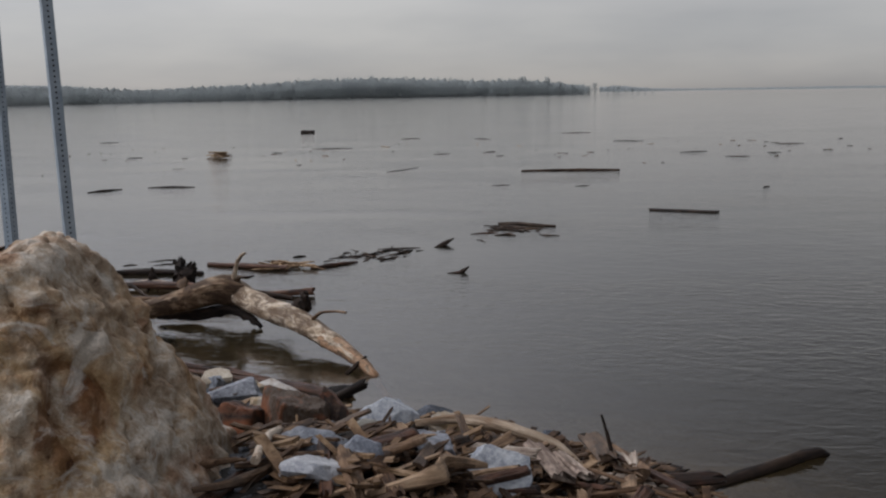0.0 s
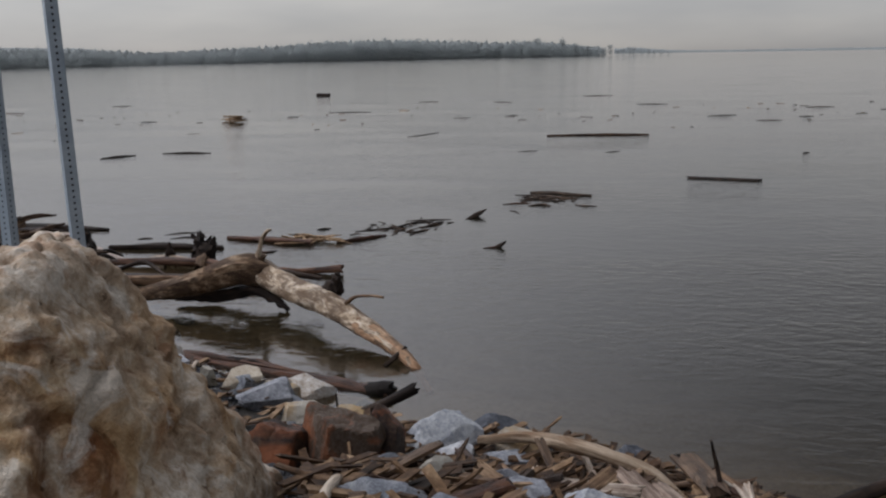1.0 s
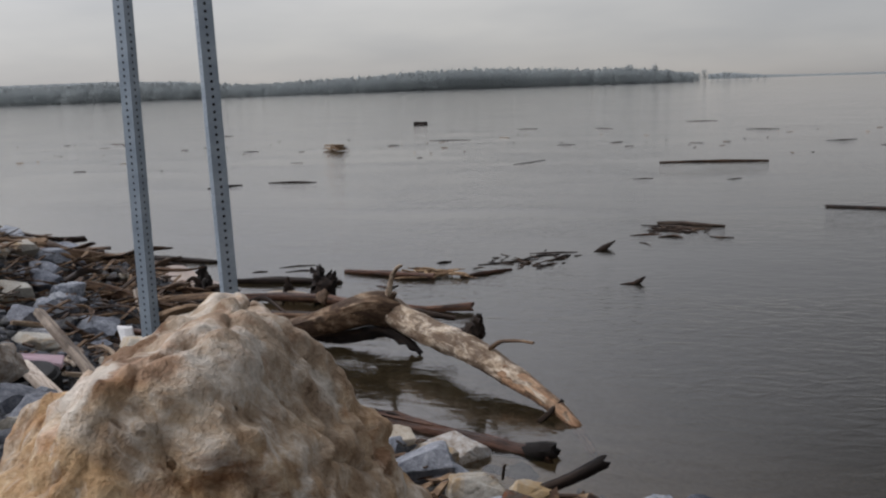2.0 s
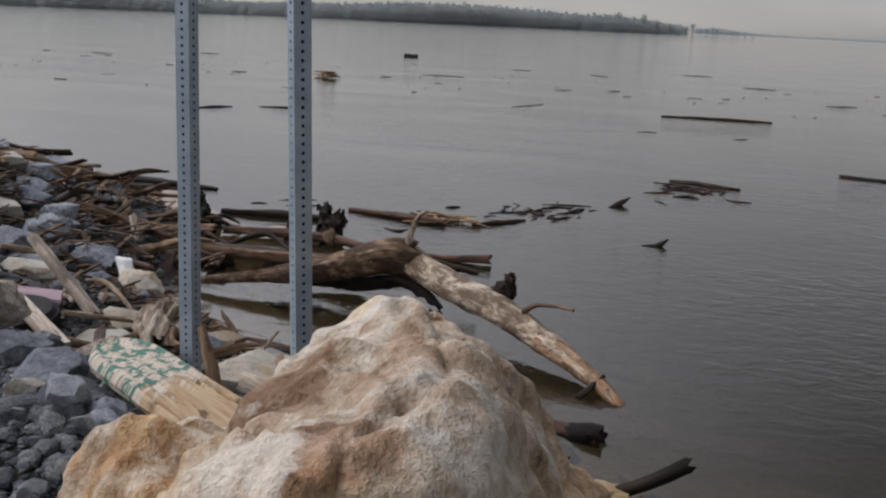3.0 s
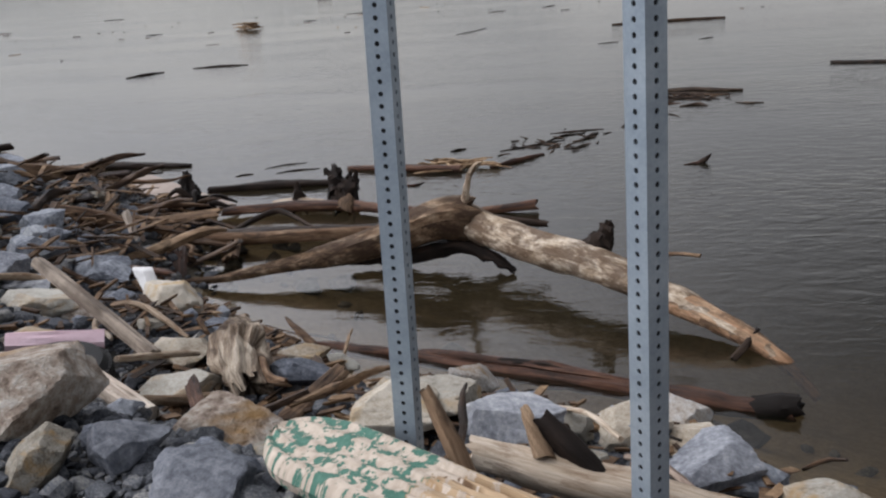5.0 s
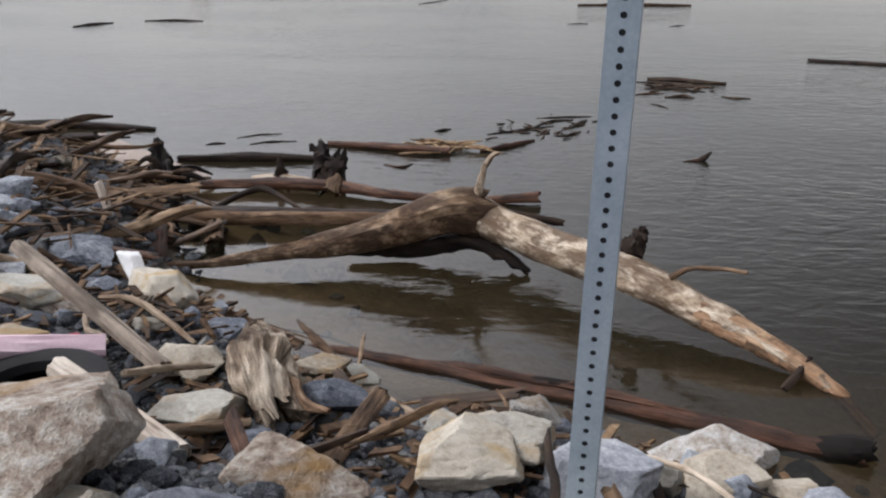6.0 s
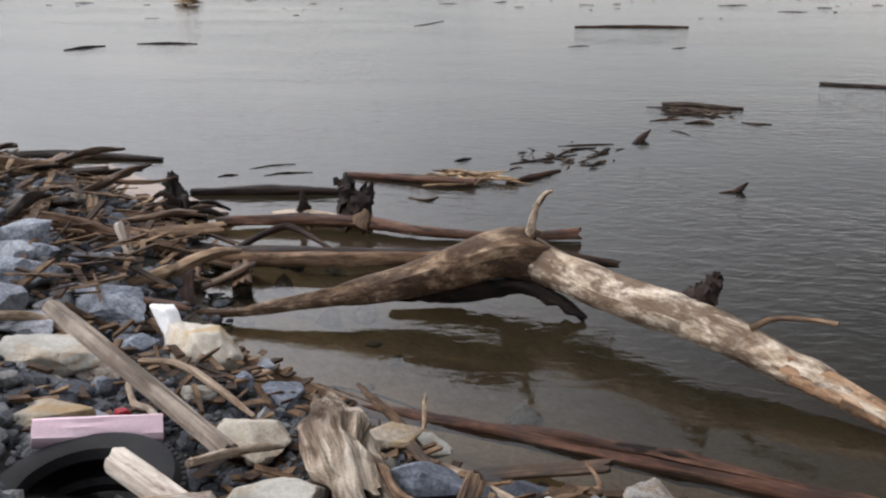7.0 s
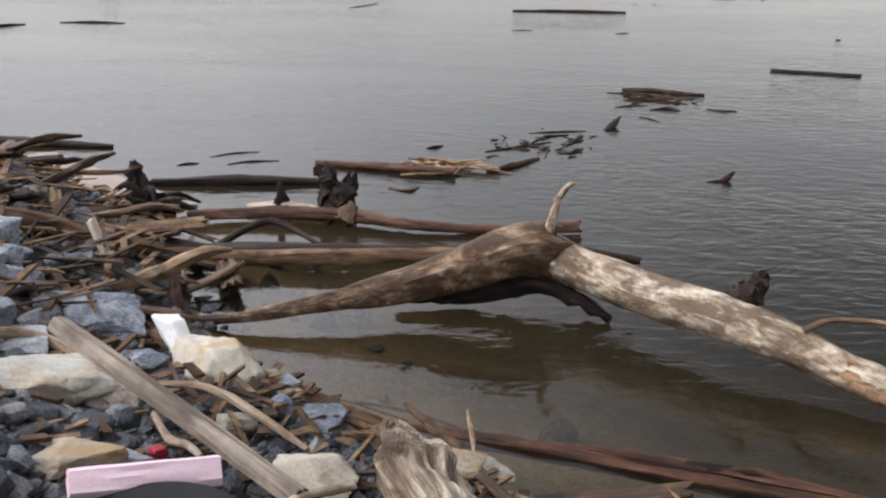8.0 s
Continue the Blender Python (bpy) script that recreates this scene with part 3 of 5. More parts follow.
def board_bm(length, width, thick, seed=0, split=0.25, cuts=10, round_end=False, nx=7, grooves=0.0):
    """A sawn board along y with worn corners and splintered ends."""
    bm = bmesh.new()
    uv = bm.loops.layers.uv.verify()
    rnd = random.Random(seed)
    rings = []
    for j in range(cuts + 1):
        t = j / cuts
        top, low = [], []
        for i in range(nx):
            u = i / (nx - 1) - 0.5
            w = width * (1 + 0.05 * noise.noise(Vector((t * 3, seed, 0))))
            y = (t - 0.5) * length
            bend = 0.03 * width * noise.noise(Vector((t * 2.3, seed, 8)))
            if round_end and t < 0.17:
                s = t / 0.17
                w *= math.sqrt(max(1 - (1 - s) ** 2, 0.0)) * 0.9 + 0.1
            if j == cuts or (j == 0 and not round_end):
                torn = 1.1 * noise.noise(Vector((u * 5.3, seed * 1.7, j))) + 0.5 * noise.noise(Vector((u * 17, seed, j + 3))) + rnd.uniform(-0.25, 0.25)
                y += torn * split * width
            zt = thick / 2 + thick * 0.16 * noise.noise(Vector((u * 9, t * 2.0, seed * 3.1)))
            zt -= thick * 0.45 * (max(0.0, abs(u) - 0.36) / 0.14) ** 2.5
            if grooves:
                g = noise.noise(Vector((u * 13 + 0.6 * noise.noise(Vector((t * 5, seed, 2))), t * 3.4, seed))) + 0.5 * noise.noise(Vector((u * 31, t * 6.0, seed + 4)))
                deep = min(max((t - 0.42) * 6, 0.0), 1.0)
                zt -= grooves * deep * (0.3 + max(0.0, g - 0.12) * 3.2)
            top.append(bm.verts.new((u * w + bend, y, zt)))
            low.append(bm.verts.new((u * w * 0.97 + bend, y, -thick / 2)))
        rings.append(top + low[::-1])
    m = len(rings[0])
    for j in range(cuts):
        for k in range(m):
            bm.faces.new((rings[j][k], rings[j][(k + 1) % m], rings[j + 1][(k + 1) % m], rings[j + 1][k]))
    bm.faces.new(rings[0][::-1])
    bm.faces.new(rings[-1])
    for f in bm.faces:
        for lp in f.loops:
            lp[uv].uv = (lp.vert.co.x + lp.vert.co.z * 0.7 + seed, lp.vert.co.y + length / 2)
    return bm


def between(a, b, roll=0.0):
    """The pose of a board whose y axis runs from a to b."""
    a, b = Vector(a), Vector(b)
    return Matrix.Translation((a + b) / 2) @ (b - a).to_track_quat("Y", "Z").to_matrix().to_4x4() @ Matrix.Rotation(radians(roll), 4, "Y")


def rock_bm(seed, dims=(1, 0.8, 0.6), corners=12, levels=3, rough=1.0):
    """A quarry rock: a ball chiselled by planes, then chipped and pitted."""
    rnd = random.Random(seed)
    planes = []
    for i in range(corners):
        z = 1 - 2 * (i + 0.5) / corners
        a = i * 2.39996 + rnd.uniform(-0.7, 0.7)
        z = max(min(z + rnd.uniform(-0.2, 0.2), 0.98), -0.98)
        r = math.sqrt(1 - z * z)
        planes.append((Vector((r * math.cos(a), r * math.sin(a), z)), rnd.uniform(0.56, 0.98)))
    sharp = rnd.uniform(50, 130)
    bm = bmesh.new()
    bmesh.ops.create_icosphere(bm, subdivisions=levels + 1, radius=1)
    off = Vector((seed * 5.7 % 91, seed * 3.3 % 83, seed * 1.9 % 71))
    for v in bm.verts:
        d = v.co.normalized()
        s = sum(max(d.dot(n) / h, 0.0) ** sharp for n, h in planes) ** (-1 / sharp)
        s = min(s, 1.3)
        q = d * s + off
        s *= 1 + rough * (0.05 * noise.noise(q * 1.7) + 0.03 * noise.noise(q * 3.7) + 0.012 * noise.noise(q * 8) + 0.006 * noise.noise(q * 17)
                          - 0.10 * max(0.0, noise.noise(q * 2.9 + off) - 0.22) - 0.03 * max(0.0, 0.16 - abs(noise.noise(q * 1.9))) * 6)
        v.co = Vector((d.x * s * dims[0], d.y * s * dims[1], d.z * s * dims[2])) * 0.52
    return bm

# ---- the far shore ----
def leaves(verts, faces, rnd, c, size, count, leaf):
    """Small leaf clumps filling an uneven crown."""
    for _ in range(count):
        while True:
            q = Vector((rnd.uniform(-1, 1), rnd.uniform(-1, 1), rnd.uniform(-1, 1)))
            if q.length < 1 and q.length > 0.25:
                break
        q *= 0.8 + 0.4 * noise.noise(q * 2.2 + Vector(c))
        p = Vector(c) + Vector((q.x * size[0], q.y * size[0], q.z * size[1]))
        n0 = len(verts)
        for _ in range(3):
            verts.append((p.x + rnd.uniform(-1, 1) * leaf, p.y + rnd.uniform(-1, 1) * leaf, p.z + rnd.uniform(-1, 1) * leaf * 0.8))
        faces.append((n0, n0 + 1, n0 + 2))


def raw(name, verts, faces, material):
    me = bpy.data.meshes.new(name)
    me.from_pydata(verts, [], faces)
    me.materials.append(material)
    return me


# waterline of the wooded island: bearing (degrees right of ahead) and distance
ISLAND = ((-46, 330), (-36, 350), (-28, 420), (-17, 560), (-8, 690), (0.4, 790))
ISLAND_TOP = ((-46, 0.64), (-36, 0.66), (-33, 0.81), (-28, 0.68), (-25, 0.46), (-21, 0.68), (-18.6, 0.75), (-16, 1.04), (-11, 1.10), (-8, 0.97), (-5.5, 0.83), (-3.8, 0.88), (-1.5, 0.66), (-0.8, 0.50), (0.4, 0.42))


def bearing(az, dist):
    return 0.4 + dist * math.sin(radians(az)), 6.0 + dist * math.cos(radians(az))


rnd = random.Random(11)
vs, fs = [], []
az = -46.0
while az < 0.4:
    dist = float(np.interp(az, *zip(*ISLAND)))
    top = dist * math.tan(radians(float(np.interp(az, *zip(*ISLAND_TOP))))) + 2.6
    for row in range(3):
        a2, d2 = az + rnd.uniform(-0.25, 0.25), dist + 4 + row * 9 + rnd.uniform(-2, 2)
        x, y = bearing(a2, d2)
        h = top * rnd.uniform(0.72, 1.0) * (0.8 if row == 0 else 1.0)
        leaves(vs, fs, rnd, (x, y, h * 0.56), (h * rnd.uniform(0.28, 0.42), h * 0.47), 260, 0.055 * h)
        if row == 0:
            leaves(vs, fs, rnd, (x, y - 2, h * 0.20), (h * 0.5, h * 0.27), 300, 0.05 * h)
    az += rnd.uniform(0.13, 0.22)
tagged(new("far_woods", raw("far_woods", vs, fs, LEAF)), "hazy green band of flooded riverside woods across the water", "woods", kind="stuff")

# single trees that stand clear towards the island's end
TREES = ((-3.4, 1.0, 0.3), (-1.95, 0.9, 0.22), (-2.6, 0.72, 0.2), (-1.2, 0.6, 0.22), (-0.5, 0.46, 0.2), (0.75, 0.50, 0.3), (0.4, 0.30, 0.5), (1.2, 0.2, 0.6), (1.5, 0.26, 0.45), (1.85, 0.36, 0.5), (2.1, 0.34, 0.45), (2.5, 0.18, 0.6), (2.9, 0.2, 0.5), (3.2, 0.16, 0.6), (3.6, 0.08, 0.6), (4.0, 0.06, 0.6))
for i, (az, el, wide) in enumerate(TREES):
    d = 770 + (i % 3) * 8
    x, y = bearing(az, d)
    h = 2.6 + d * math.tan(radians(el))
    bm = bmesh.new()
    limb(bm, [(0, 0, -0.5), (0.1, 0, h * 0.35), (-0.1, 0.1, h * 0.8)], [h * 0.016, h * 0.011, h * 0.005], 6, 3, 0.1, i)
    for k in range(4):
        a = k * 1.6 + i
        limb(bm, [(0, 0, h * (0.35 + 0.1 * k)), (math.cos(a) * h * 0.09, math.sin(a) * h * 0.09, h * (0.5 + 0.1 * k)), (math.cos(a) * h * 0.15, math.sin(a) * h * 0.15, h * (0.6 + 0.1 * k))], [h * 0.014, h * 0.009, h * 0.004], 5, 2, 0.1, i + k)
    root = tagged(new("flooded_tree", None), "slender tree standing in floodwater with a sparse rounded crown", "tree", "trees at the island's end")
    root.location = (x, y, 0)
    part("trunk", bm, BARK, root)
    v2, f2 = [], []
    leaves(v2, f2, random.Random(i), (0, 0, h * 0.72), (h * wide, h * 0.26), 180, 0.06 * h)
    leaves(v2, f2, random.Random(i + 50), (h * 0.05, 0, h * 0.32), (h * wide * 1.1, h * 0.34), 180, 0.06 * h)
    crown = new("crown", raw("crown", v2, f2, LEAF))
    crown.parent = root


def ridge(name, label, az0, az1, dist, tops, material, rough):
    """A far wooded ridge as a long uneven solid; its distance may follow a table of bearings."""
    table = dist if isinstance(dist, tuple) else None
    bm, rows = bmesh.new(), []
    n = 900 if table else 160
    for i in range(n + 1):
        a = az0 + (az1 - az0) * i / n
        if table:
            dist = float(np.interp(a, *zip(*table))) + 14
        top = dist * math.tan(radians(float(np.interp(a, *zip(*tops))))) + 2.6
        top *= 1 + rough * noise.noise(Vector((a * 5, 0, 3))) + rough * 0.6 * noise.noise(Vector((a * 17, 0, 1)))
        row = []
        for d, z in ((0, -1), (4, top * 0.55), (dist * 0.02, top), (dist * 0.06, top * 0.7), (dist * 0.1, -1)):
            x, y = bearing(a, dist + d)
            row.append(bm.verts.new((x, y, z)))
        rows.append(row)
    for r0, r1 in zip(rows, rows[1:]):
        for k in range(4):
            bm.faces.new((r0[k], r0[k + 1], r1[k + 1], r1[k]))
    tagged(new(name, finish(name, bm, material)), label, "hill", kind="structure")


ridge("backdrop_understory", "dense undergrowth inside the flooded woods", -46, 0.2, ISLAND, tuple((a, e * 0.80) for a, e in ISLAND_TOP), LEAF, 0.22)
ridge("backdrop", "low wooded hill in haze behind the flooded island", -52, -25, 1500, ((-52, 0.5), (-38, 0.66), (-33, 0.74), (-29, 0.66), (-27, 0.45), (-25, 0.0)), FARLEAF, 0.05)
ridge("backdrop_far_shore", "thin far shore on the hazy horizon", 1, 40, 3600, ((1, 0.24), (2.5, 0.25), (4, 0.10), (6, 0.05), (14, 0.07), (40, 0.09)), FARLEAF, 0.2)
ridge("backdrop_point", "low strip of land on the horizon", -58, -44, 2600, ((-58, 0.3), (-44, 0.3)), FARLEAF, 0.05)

# ---- the boulder ----
def facet_bm(centre, facets, levels, sharp):
    """A boulder: a ball cut by flat facets, given by their distances from the centre, with worn edges."""
    n = len(facets)
    normals = []
    for i in range(n):
        z = 1 - 2 * (i + 0.5) / n
        normals.append((math.sqrt(1 - z * z) * math.cos(i * 2.39996), math.sqrt(1 - z * z) * math.sin(i * 2.39996), z))
    normals = np.array(normals) / np.array(facets)[:, None]
    bm = bmesh.new()
    bmesh.ops.create_icosphere(bm, subdivisions=levels, radius=1)
    for v in bm.verts:
        d = v.co.normalized()
        reach = (np.maximum(normals @ np.array(d), 0) ** sharp).sum() ** (-1 / sharp)
        v.co = Vector(centre) + d * float(reach)
    bm.normal_update()
    return bm


bm = facet_bm((-1.14, 8.62, 1.4), (0.59, 0.54, 0.7, 0.56, 0.5, 0.64, 0.52, 0.71, 0.51, 0.46, 0.76, 0.51, 0.55, 0.57, 0.47, 0.77, 0.43, 0.39, 0.69, 0.6, 0.66, 0.43, 0.47, 0.8, 0.34, 0.51, 0.6, 0.71, 0.78, 0.41, 0.3, 0.81, 0.77, 0.66, 0.51, 0.67, 0.84, 0.68, 0.52, 0.88, 0.88, 0.81, 0.49, 0.5, 0.95, 0.85, 0.57, 0.8, 0.87, 0.94, 0.73, 0.62, 1.05, 0.98, 0.84, 0.64, 0.72, 0.97, 0.87, 0.67, 1, 0.97, 1, 0.7, 0.68, 1.09, 0.98, 0.78, 0.83, 0.84, 1.02, 0.84, 0.74, 1.06, 0.98, 0.94, 0.73, 0.68, 1.01, 0.86, 0.72, 0.91, 0.85, 0.94, 0.74, 0.72, 0.95, 0.81, 0.76, 0.75, 0.62, 0.77, 0.65, 0.62, 0.69, 0.5), 7, 110)
lobe = facet_bm((-1.4, 8.5, 1.3), (0.46, 0.47, 0.35, 0.47, 0.46, 0.33, 0.4, 0.32, 0.37, 0.46, 0.28, 0.38, 0.31, 0.28, 0.39, 0.3, 0.29, 0.35, 0.29, 0.32, 0.25, 0.28, 0.38, 0.32, 0.34, 0.3, 0.35, 0.42, 0.42, 0.41, 0.48, 0.45, 0.47, 0.44, 0.49, 0.57, 0.53, 0.53, 0.51, 0.54, 0.57, 0.55, 0.55, 0.6, 0.55, 0.54, 0.52, 0.5), 6, 90)
for v in bm.verts:
    if v.co.x > -1.0 and v.co.z < 1.45:
        v.co.x += (1.45 - v.co.z) * 0.30 * min(1.0, (v.co.x + 1.0) * 3)
lobe_mesh = bpy.data.meshes.new("shoulder")
lobe.to_mesh(lobe_mesh)
lobe.free()
bm.from_mesh(lobe_mesh)
bpy.data.meshes.remove(lobe_mesh)
bm.normal_update()
for v in bm.verts:
    q = v.co * 3.1 + 0.12 * Vector((noise.noise(v.co * 4), noise.noise(v.co * 4 + Vector((9, 0, 0))), noise.noise(v.co * 4 + Vector((0, 9, 0)))))
    dist, near = noise.voronoi(q)
    seam = math.exp(-(dist[1] - dist[0]) * 7)
    block = noise.noise(near[0] * 3.7) * (1 - 0.5 * seam) + noise.noise(near[1] * 3.7) * 0.5 * seam
    crack = seam ** 3
    dents = max(0.0, noise.noise(v.co * 9.0) - 0.38) * 2
    knobs = noise.noise(v.co * 3.3 + Vector((4, 1, 7)))
    ledge = abs(noise.noise(Vector((v.co.x * 2.1, v.co.y * 2.1, v.co.z * 6.0))))
    v.co += v.normal * (0.030 * block + 0.022 * knobs - 0.022 * ledge - 0.022 * crack - 0.034 * dents + 0.024 * noise.noise(v.co * 7.5) + 0.020 * noise.noise(v.co * 15) + 0.011 * noise.noise(v.co * 31))
thing("boulder", bm, BOULDER_STONE, "large pointed tan limestone boulder with rusty stains on the bank", "boulder", sharp=60)


# ---- the two sign posts ----
def post_bm(width, pitch, count, hole, thick):
    """Square steel tube, every side punched with a row of round holes."""
    bm = bmesh.new()
    h = width / 2
    for side in range(4):
        turn = Matrix.Rotation(side * math.pi / 2, 4, "Z")

        def at_(u, z, deep=0.0):
            return turn @ Vector((u, -h + deep, z))
        for c in range(count):
            z0 = c * pitch
            zc = z0 + pitch / 2
            ring_o, ring_h, ring_i = [], [], []
            for k in range(8):
                a = math.pi / 4 * k
                ou, oz = ((h, 0), (h, 1), (0, 1), (-h, 1), (-h, 0), (-h, -1), (0, -1), (h, -1))[k]
                ring_o.append(bm.verts.new(at_(ou, zc + oz * pitch / 2)))
                ring_h.append(bm.verts.new(at_(math.cos(a) * hole, zc + math.sin(a) * hole)))
                ring_i.append(bm.verts.new(at_(math.cos(a) * hole, zc + math.sin(a) * hole, thick)))
            for k in range(8):
                k2 = (k + 1) % 8
                bm.faces.new((ring_o[k], ring_o[k2], ring_h[k2], ring_h[k]))
                bm.faces.new((ring_h[k], ring_h[k2], ring_i[k2], ring_i[k]))
    bmesh.ops.remove_doubles(bm, verts=bm.verts, dist=0.0002)
    return bm


def core_bm(width, height):
    bm = bmesh.new()
    bmesh.ops.create_cube(bm, size=1, matrix=Matrix.Translation((0, 0, height / 2)) @ Matrix.Diagonal((width, width, height, 1)))
    return bm


def sign_post(x, y, z, height, lean):
    count = int(height / 0.0275)
    ob = thing("sign_post", post_bm(0.055, 0.0275, count, 0.0061, 0.0028), STEEL, "galvanised square steel sign post punched with round holes", "post", "sign posts", 30)
    # Added solid core: its black paints the shade seen through the holes.
    part("tube_shade_core", core_bm(0.0475, count * 0.0275), TUBE_SHADE, ob, "black core standing in for the shade inside the tube")
    ob.matrix_basis = Matrix.Translation((x, y, z)) @ Vector((lean[0], lean[1], 1)).to_track_quat("Z", "Y").to_matrix().to_4x4() @ Matrix.Rotation(radians(-35), 4, "Z")
    return ob


sign_post(-2.386 - 0.021 * 0.4, 10.371 + 0.044 * 0.4, 0.60, 3.6, (0.021, -0.044))
sign_post(-1.808 + 0.009 * 0.3, 10.025 + 0.036 * 0.3, 0.70, 3.5, (-0.009, -0.036))

# ---- big driftwood in the water's edge ----
arch = log("forked_driftwood_trunk", [(-4.86, 14.62, 0.07), (-4.49, 14.58, 0.12), (-4.19, 14.63, 0.165), (-3.92, 14.69, 0.20), (-3.58, 14.77, 0.25), (-3.23, 14.85, 0.34), (-2.95, 14.92, 0.42), (-2.74, 14.99, 0.40)],
           [0.024, 0.03, 0.04, 0.055, 0.095, 0.125, 0.145, 0.15], BARKED, "bleached forked driftwood trunk arching out of the shallows", "driftwood", seed=3, sides=16, per=8, rough=0.16)
# Branch filling the dark mass below the fork; its black includes the shade there.
branch("under_root", [(-3.625, 14.926, 0.116), (-3.188, 14.971, 0.141), (-2.761, 14.928, 0.203), (-2.401, 14.734, 0.075)], [0.03, 0.065, 0.065, 0.02], BLACKWOOD, arch, "branch under the fork, blackened for the shade there", 305, 16, 0.3, 0.12)
branch("limb", [(-2.82, 15.06, 0.38), (-2.53, 14.82, 0.335), (-2.22, 14.52, 0.30), (-1.94, 14.25, 0.30), (-1.68, 14.0, 0.265), (-1.44, 13.77, 0.215), (-1.22, 13.56, 0.165), (-1.0, 13.34, 0.10), (-0.85, 13.18, 0.02), (-0.72, 13.04, -0.10)],
       [0.15, 0.128, 0.124, 0.117, 0.105, 0.094, 0.07, 0.05, 0.036, 0.022], BLEACHED, arch, "thick pale limb dipping into the water", 5, 16, 0.12)
branch("limb_tip", [(-1.56, 13.89, 0.24), (-1.44, 13.77, 0.215), (-1.22, 13.56, 0.165), (-1.0, 13.34, 0.10), (-0.85, 13.18, 0.02), (-0.72, 13.04, -0.10)], [0.092, 0.096, 0.074, 0.054, 0.04, 0.026], DAMPWOOD, arch, "brown wet end of the limb", 5, 16, 0.12)
branch("spur", [(-2.77, 14.94, 0.46), (-2.74, 14.94, 0.62), (-2.71, 14.95, 0.745)], [0.045, 0.026, 0.018], BLEACHED, arch, "short upright broken branch", 6)
branch("spur_tip", [(-2.72, 14.95, 0.72), (-2.66, 14.97, 0.80), (-2.62, 14.97, 0.815)], [0.022, 0.016, 0.01], BLEACHED, arch, "", 7)
branch("side_branch", [(-2.85, 15.10, 0.40), (-2.5, 15.12, 0.34), (-2.17, 15.09, 0.31)], [0.05, 0.035, 0.022], BROWNWOOD, arch, "", 10)
branch("root_stub", [(-1.95, 14.28, 0.30), (-1.85, 14.26, 0.38), (-1.78, 14.22, 0.48), (-1.75, 14.20, 0.565)], [0.07, 0.085, 0.06, 0.02], BLACKWOOD, arch, "dark broken knot", 11, 13, 0.3, 0.3)
branch("twig", [(-1.62, 13.94, 0.36), (-1.52, 13.90, 0.43), (-1.38, 13.83, 0.46), (-1.244, 13.751, 0.471)], [0.02, 0.014, 0.011, 0.012], GREYWOOD, arch, "", 12)
branch("twig", [(-1.13, 13.22, 0.04), (-1.05, 13.29, 0.10), (-0.975, 13.36, 0.165)], [0.02, 0.024, 0.012], BLACKWOOD, arch, "black broken twig at the tip", 13)

rotten = log("sunken_log", [(-3.9, 13.62, -0.01), (-3.46, 13.48, 0.03), (-2.85, 13.28, 0.04), (-2.2, 13.05, 0.04), (-1.5, 12.77, 0.04), (-0.95, 12.56, 0.055)], [0.02, 0.035, 0.05, 0.055, 0.055, 0.048], RUSTWOOD,
    "red-brown rotten log lying awash in the shallows", "log", seed=14, per=8, rough=0.2)
branch("split_slat", [(-3.1, 13.38, 0.055), (-2.6, 13.2, 0.085), (-2.0, 12.99, 0.085), (-1.5, 12.79, 0.075)], [0.012, 0.028, 0.03, 0.012], RUSTWOOD, rotten, "orange-brown split slat along the log", 316, 8, 0.3)
# Solid black strip laid on the log; its colour stands for a shaded gap.
branch("hollow", [(-2.7, 13.24, 0.06), (-2.3, 13.10, 0.09), (-1.9, 12.95, 0.088)], [0.012, 0.03, 0.012], BLACKWOOD, rotten, "black strip standing in for a shaded gap in the log", 317, 8, 0.3)
log("sunken_stub", [(-1.12, 12.63, 0.05), (-1.0, 12.58, 0.08), (-0.92, 12.55, 0.10)], [0.055, 0.065, 0.045], BLACKWOOD, "blackened broken end of a sunken log", "log", seed=15)
log("sunken_pole", [(1.62, 10.95, 0.04), (2.05, 11.28, 0.06), (2.43, 11.56, 0.085), (2.55, 11.65, 0.05)], [0.035, 0.04, 0.036, 0.02], BLACKWOOD, "dark waterlogged pole slanting into the river", "log", seed=16)

log("grounded_log", [(-6.496, 15.087, 0.565), (-5.906, 15.225, 0.456), (-5.523, 15.325, 0.308), (-5.120, 15.414, 0.203)], [0.065, 0.072, 0.078, 0.07], TANWOOD, "pale brown weathered log lying on the stony bank", "log", "stranded logs", 17)
log("long_log", [(-5.735, 15.498, 0.158), (-4.709, 15.545, 0.134), (-3.983, 15.600, 0.135), (-2.999, 15.713, 0.129)], [0.05, 0.055, 0.052, 0.042], TANWOOD, "long straight grey-brown log floating against the bank", "log", "stranded logs", 18, per=8)
log("long_log", [(-5.259, 15.760, 0.076), (-4.390, 15.782, 0.089), (-3.518, 15.825, 0.081), (-2.809, 15.920, 0.073)], [0.06, 0.07, 0.06, 0.035], BROWNWOOD, "dark wet log floating among other driftwood", "log", "stranded logs", 19, per=8)
stubbed = log("knotted_log", [(-5.211, 16.546, 0.102), (-4.608, 16.615, 0.115), (-4.004, 16.552, 0.119), (-3.490, 16.403, 0.102), (-2.817, 16.382, 0.083), (-2.304, 16.413, 0.109)], [0.04, 0.052, 0.052, 0.038, 0.034, 0.046], RUSTWOOD,
              "long brown knotted log afloat with broken stubs", "log", "stranded logs", 20, per=8)
branch("knot", [(-4.034, 16.536, 0.070), (-4.003, 16.553, 0.148), (-3.983, 16.570, 0.196)], [0.085, 0.08, 0.04], BROWNWOOD, stubbed, "", 21)
